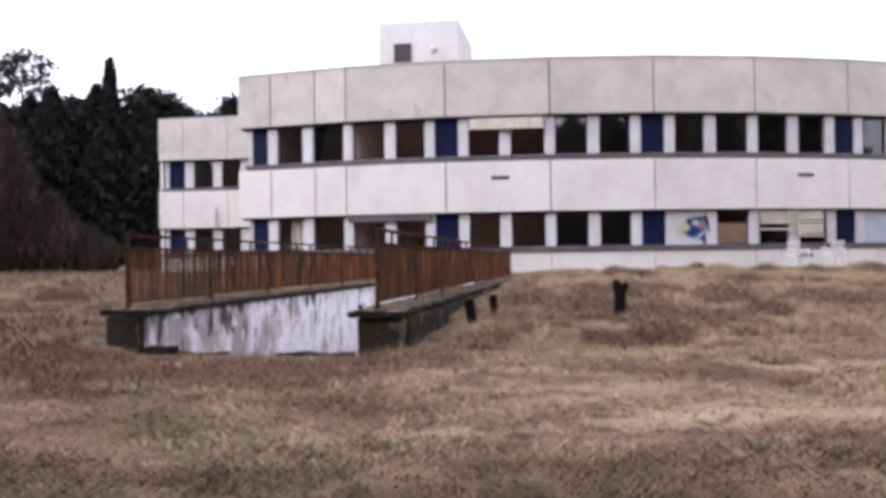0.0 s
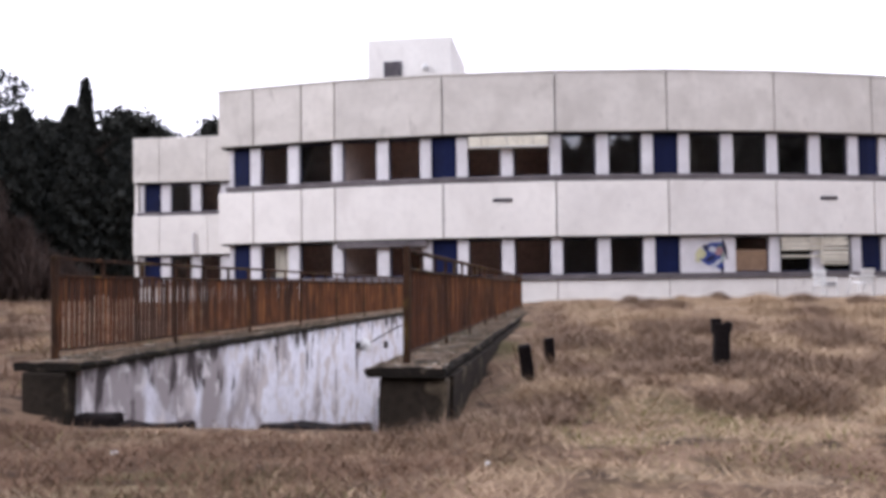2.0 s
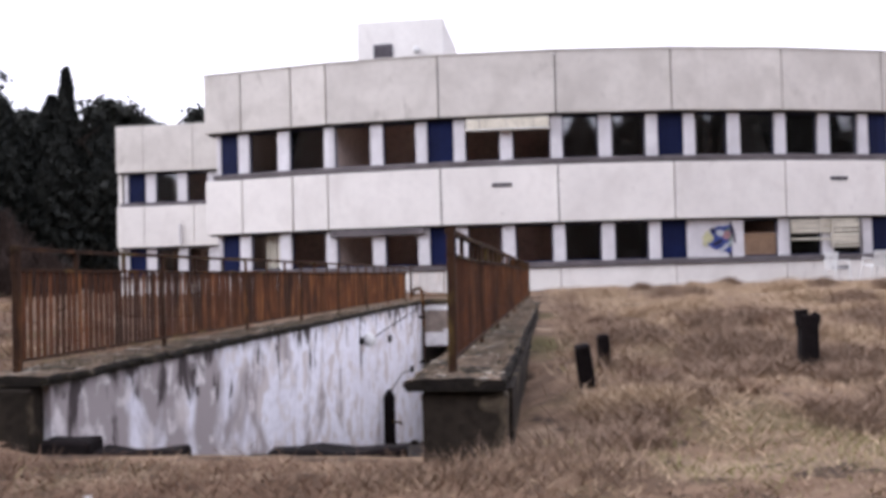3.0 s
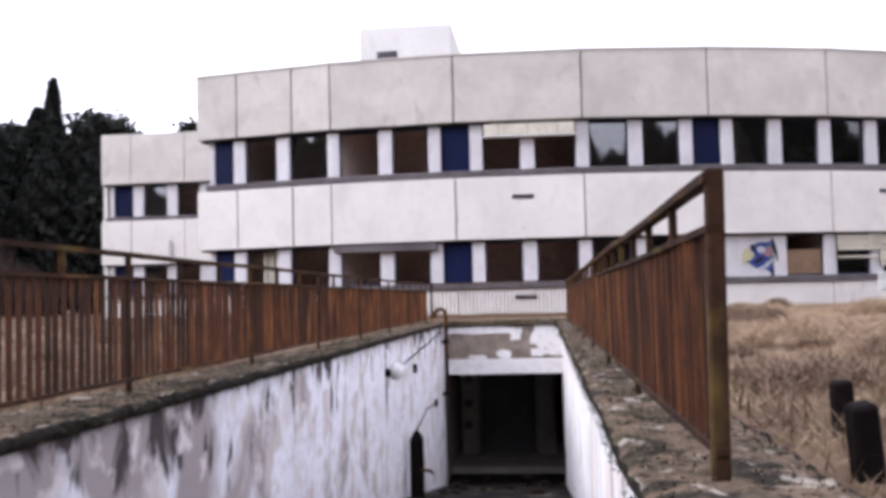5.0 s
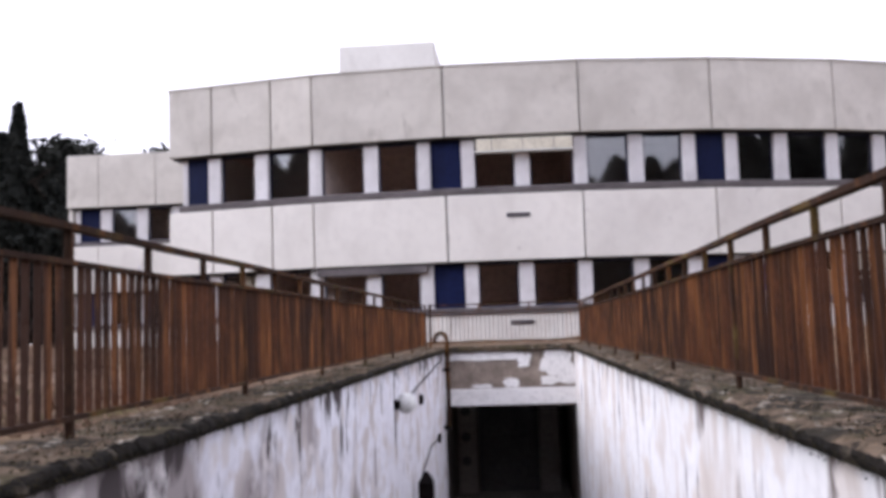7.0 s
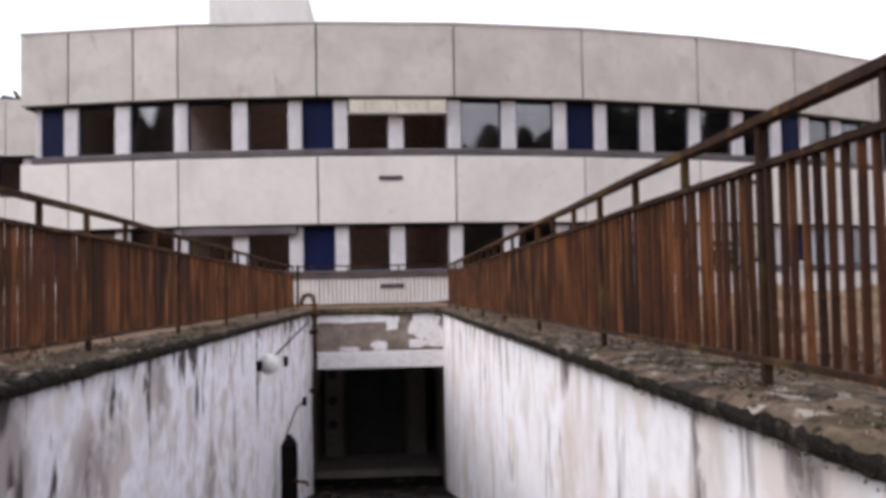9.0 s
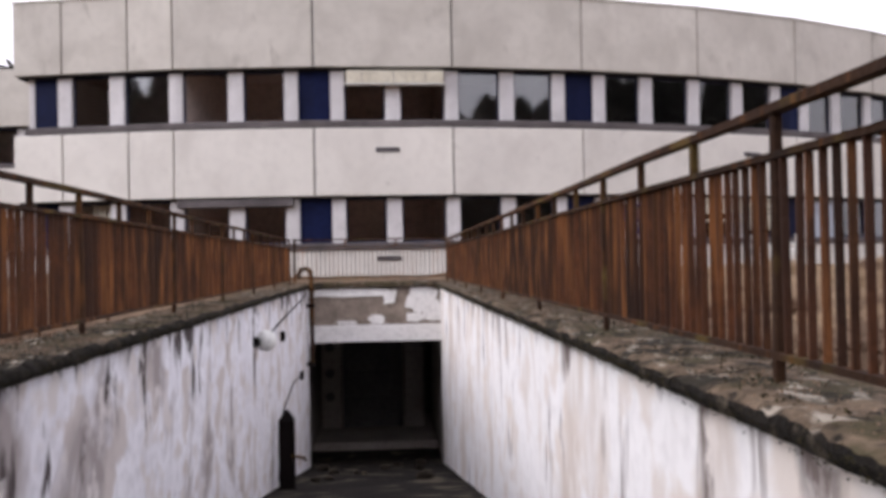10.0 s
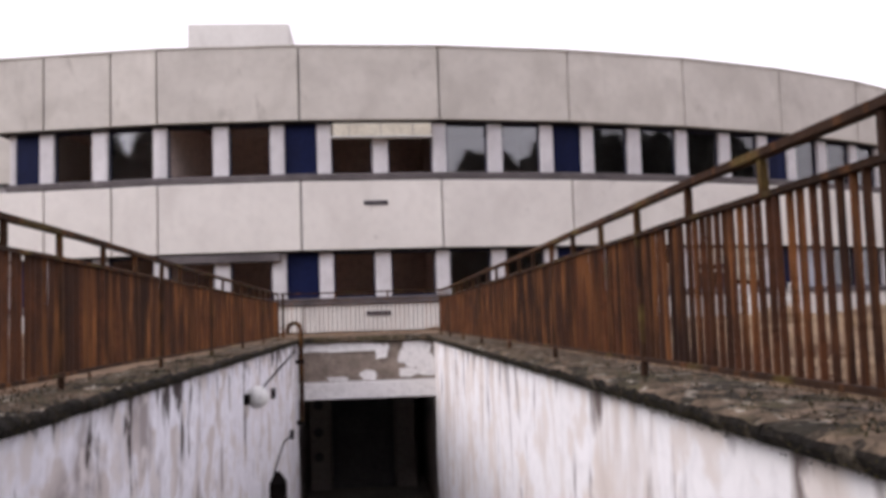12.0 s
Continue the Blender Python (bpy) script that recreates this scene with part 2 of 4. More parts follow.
def mesh_of(name, bm, material):
    me = bpy.data.meshes.new(name)
    bmesh.ops.recalc_face_normals(bm, faces=bm.faces)
    bm.to_mesh(me)
    bm.free()
    me.materials.append(material)
    return me


def part(name, bm, material, parent=None, label=""):
    """One mesh object under a thing or a part; bm may be a bmesh or mesh data that is shared."""
    me = bm if isinstance(bm, bpy.types.Mesh) else mesh_of(name, bm, material)
    ob = new(name, me)
    ob.parent = parent
    return tagged(ob, label)


def put(ob, m):
    ob.matrix_basis = m
    return ob


def roughen(bm, amount, scale, cuts):
    """Uneven worn faces: subdivides and shifts the vertices by noise."""
    bmesh.ops.subdivide_edges(bm, edges=bm.edges[:], cuts=cuts, use_grid_fill=True)
    for v in bm.verts:
        v.co += noise.noise_vector(v.co * scale) * amount
    return bm


def cloud_mesh(name, verts, faces, material):
    me = bpy.data.meshes.new(name)
    me.from_pydata(verts.tolist(), [], faces.tolist())
    me.materials.append(material)
    return me


def blades(rng, base, height, width, lean):
    """Three-cornered blades standing on base points; arrays in, verts and faces out."""
    k = len(base)
    ang, tilt = rng.uniform(0, 2 * np.pi, k), rng.uniform(0, 2 * np.pi, k)
    side = np.stack([np.cos(ang), np.sin(ang), np.zeros(k)], 1) * width[:, None] / 2
    tip = base + np.stack([np.cos(tilt) * lean * height, np.sin(tilt) * lean * height, height], 1)
    v = np.stack([base - side, base + side, tip], 1).reshape(-1, 3)
    return v, np.arange(3 * k).reshape(-1, 3)


def leaves(rng, pos, size, stretch=1.6, up=0.0):
    """Small crossed-over leaf clumps as randomly turned quads."""
    k = len(pos)
    a = rng.normal(size=(k, 3))
    a[:, 2] += up
    a /= np.linalg.norm(a, axis=1)[:, None]
    b = np.cross(a, rng.normal(size=(k, 3)))
    b /= np.linalg.norm(b, axis=1)[:, None]
    a, b = a * size[:, None] * stretch / 2, b * size[:, None] / 2
    v = np.stack([pos - a, pos + b * 0.8, pos + a, pos - b * 0.8], 1).reshape(-1, 3)
    return v, np.arange(4 * k).reshape(-1, 4)


# ---------------------------------------------------------------- ground
RAMP_X0, RAMP_X1, RAMP_Y0, RAMP_Y1 = -4.26, -1.70, 7.75, 22.8


def ground_z(x, y):
    z = float(np.interp(y, (-40, 4, 6.6, 8.6, 12, 20, 30, 60), (-0.05, 0.0, 0.05, 0.21, 0.33, 0.44, 0.46, 0.45)))
    mouth = max(0.0, min(1.0, 2.4 - abs(x + 2.98) / 0.75))
    if 4 < y < 10:
        z -= (z - 0.02) * mouth * max(0.0, min(1.0, (y - 4) / 2.5))
    z += 0.07 * noise.noise(Vector((x * 1.1, y * 1.1, 2))) * (1 - mouth)
    z += 0.030 * noise.noise(Vector((x * 3.1, y * 3.1, 5))) * min(1.0, max(0.0, (y - 1) / 2)) * (1 - 0.6 * mouth)
    z += 0.045 * noise.noise(Vector((x * 0.45, y * 0.45, 3))) + 0.02 * noise.noise(Vector((x * 1.7, y * 1.7, 7)))
    if x > 0 and y > 9:
        z += 0.10 * max(0, noise.noise(Vector((x * 0.3, y * 0.3, 11)))) * min(1, (y - 9) / 4) * min(1, max(0, (27.0 - y) / 5))
    return z


def ramp_z(y):
    return float(np.interp(y, (7.6, 24.4, 29), (-0.03, -2.86, -2.9)))


def build_ground():
    xs = sorted({-900, -400, -200, -120, -90, -70, -55, -45, -38, RAMP_X0, RAMP_X1, 30, 38, 50, 70, 100, 200, 400, 900, *[round(-32 + 0.6 * i, 2) for i in range(100)], *[round(-6 + 0.15 * i, 2) for i in range(75)]})
    ys = sorted({-900, -300, -120, -70, -45, -30, -20, -12, RAMP_Y0, RAMP_Y1, 50, 60, 75, 100, 160, 300, 900, *[round(-6 + 0.5 * i, 2) for i in range(100)], *[round(1 + 0.15 * i, 2) for i in range(75)]})
    bm = bmesh.new()
    grid = [[bm.verts.new((x, y, ground_z(x, y))) for y in ys] for x in xs]
    for i in range(len(xs) - 1):
        for j in range(len(ys) - 1):
            cx, cy = (xs[i] + xs[i + 1]) / 2, (ys[j] + ys[j + 1]) / 2
            if RAMP_X0 < cx < RAMP_X1 and RAMP_Y0 < cy < RAMP_Y1:
                continue
            bm.faces.new((grid[i][j], grid[i + 1][j], grid[i + 1][j + 1], grid[i][j + 1]))
    for f in bm.faces:
        f.smooth = True
    tagged(part("ground", bm, M_SOIL), "dry yellow-brown grassland with patches of bare earth", "ground", kind="structure")


build_ground()

# ---------------------------------------------------------------- sunken ramp, retaining walls, portal, tunnel
rb = bmesh.new()
strip = [[rb.verts.new((x, y, ramp_z(y) + 0.015 * noise.noise(Vector((x * 2, y * 2, 1))))) for x in np.linspace(-4.75, -1.4, 9)] for y in np.linspace(7.6, 29.0, 60)]
for r0, r1 in zip(strip, strip[1:]):
    for k in range(8):
        rb.faces.new((r0[k], r0[k + 1], r1[k + 1], r1[k]))
tagged(part("ramp_floor", rb, M_RAMP), "dark dirty asphalt ramp sloping down to the basement", "ramp", kind="structure")

WL, WR, PY = -4.08, -1.90, 22.65
LEFT_Y0, RIGHT_Y0 = 7.98, 7.48


def wall_block(name, x0, x1, y0, y1, z0, z1, face_mat, label):
    bm = boxed(x0, x1, y0, y1, z0, z1)
    roughen(bm, 0.012, 1.3, 7)
    return tagged(part(name, bm, face_mat), label, "retaining wall", kind="structure")


wl = wall_block("wall_west", WL - 0.36, WL, LEFT_Y0, PY, -3.3, 0.384, M_PLASTER, "white plastered retaining wall with dark runs and grey worn patches")
wr = wall_block("wall_east", WR, WR + 0.36, RIGHT_Y0 + 0.12, PY, -3.3, 0.381, M_PLASTER2, "white plastered retaining wall streaked with dirt")
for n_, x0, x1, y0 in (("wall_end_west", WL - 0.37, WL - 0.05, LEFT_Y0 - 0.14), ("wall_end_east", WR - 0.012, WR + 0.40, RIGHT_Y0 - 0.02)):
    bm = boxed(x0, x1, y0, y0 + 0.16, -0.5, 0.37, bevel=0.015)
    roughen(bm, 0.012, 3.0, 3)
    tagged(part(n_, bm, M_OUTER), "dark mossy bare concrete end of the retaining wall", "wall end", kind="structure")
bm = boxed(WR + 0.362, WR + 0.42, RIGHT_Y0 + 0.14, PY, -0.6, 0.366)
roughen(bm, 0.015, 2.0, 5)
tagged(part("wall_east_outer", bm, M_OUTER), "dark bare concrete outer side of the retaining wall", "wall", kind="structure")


def coping(name, x0, x1, y0, y1, zt, th, parent):
    """One cast coping length with broken mossy edges."""
    bm = bmesh.new()
    n_y = max(6, int((y1 - y0) / 0.035))
    prof = [(x0 + 0.01, zt - th), (x0, zt - th * 0.5), (x0 + 0.006, zt - 0.012), (x0 + 0.03, zt), (x0 + 0.1, zt + 0.006), (x0 + 0.17, zt), ((x0 + x1) / 2, zt + 0.008), (x1 - 0.16, zt + 0.004), (x1 - 0.03, zt), (x1 - 0.006, zt - 0.012), (x1, zt - th * 0.5), (x1 - 0.01, zt - th)]
    rings = []
    for i in range(n_y + 1):
        y = y0 + (y1 - y0) * i / n_y
        ring = []
        for k, (x, z) in enumerate(prof):
            edge = 0.016 if k in (1, 2, 3, 8, 9, 10) else 0.004
            d = noise.noise_vector(Vector((x * 5, y * 5, z * 5))) * edge + noise.noise_vector(Vector((x * 19, y * 19, z * 19))) * edge * 0.8 + noise.noise_vector(Vector((x * 47, y * 47, z * 47))) * edge * 0.35
            ring.append(bm.verts.new((x + d.x, y + (d.y * 0.4 if 0 < i < n_y else 0), z + d.z)))
        rings.append(ring)
    for a, b in zip(rings, rings[1:]):
        for k in range(len(prof)):
            bm.faces.new((a[k], a[(k + 1) % len(prof)], b[(k + 1) % len(prof)], b[k]))
    bm.faces.new(rings[0]), bm.faces.new(rings[-1][::-1])
    bm.normal_update()
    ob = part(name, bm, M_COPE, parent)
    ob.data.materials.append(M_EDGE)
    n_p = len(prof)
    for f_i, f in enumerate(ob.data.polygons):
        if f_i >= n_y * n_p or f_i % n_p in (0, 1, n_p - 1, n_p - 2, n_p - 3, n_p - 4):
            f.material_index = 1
    return ob


for wall, x0, x1, th, ys in ((wl, WL - 0.44, WL + 0.05, 0.055, [LEFT_Y0 - 0.13, 10.6, 13.6, 16.6, 19.6, PY + 0.1]), (wr, WR - 0.085, WR + 0.40, 0.058, [RIGHT_Y0 - 0.06, 9.9, 12.9, 15.9, 18.9, PY + 0.1])):
    for a, b in zip(ys, ys[1:]):
        coping("coping_stone", x0, x1, a + 0.006, b - 0.006, 0.435, th, wall)

# portal over the basement entrance
bm = boxed(WL - 0.3, WR + 0.3, PY + 0.02, PY + 0.32, -0.25, 0.36)
roughen(bm, 0.008, 2, 5)
portal = tagged(part("portal_wall", bm, M_PEEL), "grey-brown masonry over the basement entrance with peeling white render", "wall", kind="structure")


def flake(name, cx, cz, w, h, seed, parent):
    """A patch of white render left on the masonry, with a ragged outline."""
    bm = bmesh.new()
    rnd = random.Random(seed)
    n_ = 26
    ring = []
    for k in range(n_):
        a = 2 * math.pi * k / n_
        r = 1 + 0.42 * noise.noise(Vector((math.cos(a) * 1.6, math.sin(a) * 1.6, seed * 3.7))) + rnd.uniform(-0.08, 0.08)
        sx, sz = math.copysign(abs(math.cos(a)) ** 0.6, math.cos(a)), math.copysign(abs(math.sin(a)) ** 0.6, math.sin(a))
        ring.append((cx + w / 2 * r * sx, max(-0.245, min(0.355, cz - 0.04 + h / 2 * r * sz))))
    front = [bm.verts.new((x, PY - 0.012, z)) for x, z in ring]
    back = [bm.verts.new((x, PY + 0.03, z)) for x, z in ring]
    mid = bm.verts.new((cx, PY - 0.014, max(-0.25, min(0.34, cz - 0.04))))
    for k in range(n_):
        bm.faces.new((mid, front[k], front[(k + 1) % n_]))
    for k in range(n_):
        bm.faces.new((front[k], back[k], back[(k + 1) % n_], front[(k + 1) % n_]))
    return part(name, bm, M_BEAM, parent, "flaking white render")


for i, (cx, cz, w, h) in enumerate(((-3.85, 0.32, 0.55, 0.13), (-3.2, 0.33, 0.75, 0.16), (-2.75, 0.26, 0.22, 0.26), (-2.2, 0.2, 0.5, 0.36), (-2.05, 0.0, 0.35, 0.3), (-2.35, -0.1, 0.3, 0.14), (-2.95, -0.13, 0.26, 0.16), (-3.45, -0.17, 0.3, 0.08))):
    flake("render_patch", cx, cz, w, h, i + 1, portal)
bm = boxed(WL - 0.3, WR + 0.3, PY - 0.05, PY + 0.32, -0.53, -0.255, bevel=0.012)
roughen(bm, 0.005, 3, 3)
tagged(part("lintel", bm, M_BEAM), "white painted concrete lintel over the basement entrance", "lintel", kind="structure")
bm = boxed(WL - 0.5, WR + 0.5, PY - 0.08, PY + 0.45, 0.365, 0.46, bevel=0.02)
roughen(bm, 0.012, 4, 5)
tagged(part("portal_slab_edge", bm, M_COPE), "mossy concrete slab edge above the basement entrance", "slab", kind="structure")
for n_, a in (("tunnel_wall_west", (-4.9, -4.28, PY + 0.32, 29.0, -3.2, -0.4)), ("tunnel_wall_east", (-1.82, -1.3, PY + 0.32, 29.0, -3.2, -0.35)),
              ("tunnel_wall_back", (-4.9, -1.3, 28.6, 29.0, -3.2, -0.35)), ("tunnel_ceiling", (-4.9, -1.3, PY + 0.32, 29.0, -0.35, -0.1))):
    tagged(part(n_, boxed(*a), M_TUNNEL), "dim stained plaster of the basement passage", "tunnel", kind="structure")
tagged(part("tunnel_step", boxed(-4.27, -1.83, 25.4, 28.6, -2.95, -2.72, bevel=0.02), M_TUNNEL), "low concrete step inside the basement passage", "step", kind="structure")
for x0 in (-4.2, -2.45):
    pil = tagged(part("pilaster", boxed(x0, x0 + 0.42, 27.0, 27.4, -2.72, -0.405, bevel=0.015), M_TUNNEL), "pale concrete pilaster beside the basement door", "pilaster", group="pilasters in the passage")
    if x0 < -4:
        for z in (-1.0, -1.55, -2.05):
            bm = bmesh.new()
            bmesh.ops.create_cone(bm, cap_ends=True, segments=14, radius1=0.1, radius2=0.09, depth=0.06, matrix=pose(x0 + 0.18, 26.97, z, 90, 0, 0))
            part("round_fitting", bm, M_DARKDOOR, pil, "dark round fitting")
door = tagged(part("basement_door", boxed(-3.74, -2.49, 27.1, 27.16, -2.72, -0.36), M_DARKDOOR), "dark panelled metal door at the end of the passage", "door")
for k in range(4):
    part("door_panel", boxed(-3.64, -2.59, 27.06, 27.105, -2.6 + 0.56 * k, -2.12 + 0.56 * k, bevel=0.01), M_DARKDOOR, door)


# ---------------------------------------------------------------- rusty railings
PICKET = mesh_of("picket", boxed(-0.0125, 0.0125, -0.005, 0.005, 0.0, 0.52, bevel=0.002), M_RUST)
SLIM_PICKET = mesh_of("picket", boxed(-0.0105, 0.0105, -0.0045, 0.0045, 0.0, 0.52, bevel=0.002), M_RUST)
STUB = mesh_of("stub", boxed(-0.012, 0.012, -0.014, 0.014, 0.0, 0.115, bevel=0.002), M_RUSTRAIL)
POST = mesh_of("post", boxed(-0.013, 0.013, -0.015, 0.015, 0.0, 0.735, bevel=0.004), M_RUSTRAIL)
END_POST = mesh_of("post", boxed(-0.021, 0.021, -0.021, 0.021, 0.0, 0.745, bevel=0.005), M_RUSTRAIL)


def railing(label, base, heading, stations, bar=PICKET, gap=0.072):
    """Posts, top rail, middle rail, low rail and close upright bars; runs along its own y."""
    root = tagged(new("railing", None), label, "railing", group="railings round the ramp")
    root.matrix_basis = pose(*base, 0, 0, heading)
    rnd = random.Random(int(base[0] * 100))
    length, bays = stations[-1], len(stations) - 1
    for k, at in enumerate(stations):
        put(part("post", END_POST if k == 0 else POST, None, root), pose(0, at, 0, rnd.uniform(-0.8, 0.8), rnd.uniform(-0.8, 0.8), 0))
        if k < bays:
            bay = stations[k + 1] - at
            for f in (1 / 3, 2 / 3):
                put(part("stub", STUB, None, root), pose(0, at + f * bay, 0.6, 0, 0, 0))
            n_ = round(bay / gap)
            for i in range(1, n_):
                put(part("bar", bar, None, root), pose(rnd.uniform(-0.003, 0.003), at + i / n_ * bay + rnd.uniform(-0.003, 0.003), 0.085, rnd.uniform(-0.4, 0.4), rnd.uniform(-0.4, 0.4), rnd.uniform(-4, 4)))
    for nm, z, h, w in (("top_rail", 0.722, 0.024, 0.042), ("middle_rail", 0.60, 0.018, 0.036), ("low_rail", 0.082, 0.018, 0.036)):
        bm = boxed(-w / 2, w / 2, -0.03, length + 0.03, z - h / 2, z + h / 2)
        bmesh.ops.subdivide_edges(bm, edges=[e for e in bm.edges if abs(e.verts[0].co.y - e.verts[1].co.y) > 1], cuts=4 * bays)
        for v in bm.verts:
            v.co.z += 0.006 * noise.noise(Vector((base[0], v.co.y * 0.9, z)))
            v.co.x += 0.008 * noise.noise(Vector((base[0] + 5, v.co.y * 0.7, z)))
        part(nm, bm, M_RUSTRAIL, root)
    return root


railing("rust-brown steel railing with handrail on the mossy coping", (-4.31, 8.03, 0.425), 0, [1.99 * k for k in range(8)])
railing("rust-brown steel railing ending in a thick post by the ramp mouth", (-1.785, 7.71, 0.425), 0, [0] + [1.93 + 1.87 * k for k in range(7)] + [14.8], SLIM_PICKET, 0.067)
railing("short rust-brown steel railing above the basement entrance", (-4.31, PY + 0.08, 0.45), -90, [0, 2.53])


# ---------------------------------------------------------------- the building
building = tagged(new("office_building"), "abandoned two-storey building with white concrete bands and strip windows", "building")
# arc added to the straight front, standing in for the lens's bow
LENS_BEND, MID_X, FRONT_Y = 0.03, -4.0, 30.58
Z_TOP, Z_B1, Z_SILL1, Z_WB1, Z_B2T, Z_B2, Z_WB2, Z_BASE = 7.61, 5.74, 4.22, 4.39, 4.196, 2.48, 1.295, 1.115


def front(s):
    """The straight front, bent to imitate lens bow, by the distance along it."""
    return Vector((MID_X + math.sin((s - MID_X) * LENS_BEND) / LENS_BEND, FRONT_Y + (1 - math.cos((s - MID_X) * LENS_BEND)) / LENS_BEND, 0))


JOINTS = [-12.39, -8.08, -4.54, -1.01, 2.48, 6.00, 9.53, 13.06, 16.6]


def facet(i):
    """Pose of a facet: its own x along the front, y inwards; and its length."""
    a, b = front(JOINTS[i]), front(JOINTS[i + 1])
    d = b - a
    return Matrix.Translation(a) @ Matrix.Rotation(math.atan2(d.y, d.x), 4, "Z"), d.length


def slab_panel(name, u0, u1, z0, z1, material, m, thick=0.14, proud=0.0, label=""):
    bm = boxed(u0 + 0.023, u1 - 0.023, -proud, thick - proud, z0, z1, bevel=0.012)
    return put(part(name, bm, material, building, label), m)


def pillar(u0, u1, z0, z1, m):
    put(part("pillar", boxed(u0, u1, 0.19, 0.42, z0, z1, bevel=0.012), M_PILLAR, building), m)


def window(u0, u1, z0, z1, m, glazed):
    """Frame with an optional glass pane."""
    bm = bmesh.new()
    f = 0.045
    for a in ((u0, u1, z0, z0 + f), (u0, u1, z1 - f, z1), (u0, u0 + f, z0 + f, z1 - f), (u1 - f, u1, z0 + f, z1 - f)):
        box(bm, a[0], a[1], 0.30, 0.36, a[2], a[3])
    w = put(part("window", bm, M_FRAME, building), m)
    if glazed:
        pane = part("pane", boxed(u0 + f, u1 - f, 0.325, 0.333, z0 + f, z1 - f), M_GLASS, w, "reflecting window glass")
        pane.visible_shadow = False
        pane.matrix_basis = pose((u0 + u1) / 2, 0.33, (z0 + z1) / 2, glazed, 0, 0) @ pose(-(u0 + u1) / 2, -0.33, -(z0 + z1) / 2)
    return w


def bay_elements(length, mirrored, first=False):
    """Kinds and spans along a bay that starts at a navy panel and ends at a pillar (or the other way round)."""
    spans = [("blue", 0.0, 0.42), ("pillar", 0.42, 0.77), ("window", 0.77, 1.81), ("pillar", 1.81, 2.20), ("window", 2.20, length - 0.19), ("pillar", length - 0.19, length)]
    if first:
        spans = [("blue", 0.42, 1.12), ("pillar", 1.12, 1.50), ("window", 1.50, 2.52), ("pillar", 2.52, 2.92), ("window", 2.92, length - 0.19), ("pillar", length - 0.19, length)]
    if mirrored:
        spans = [(k, length - b, length - a) for k, a, b in spans][::-1]
    return spans


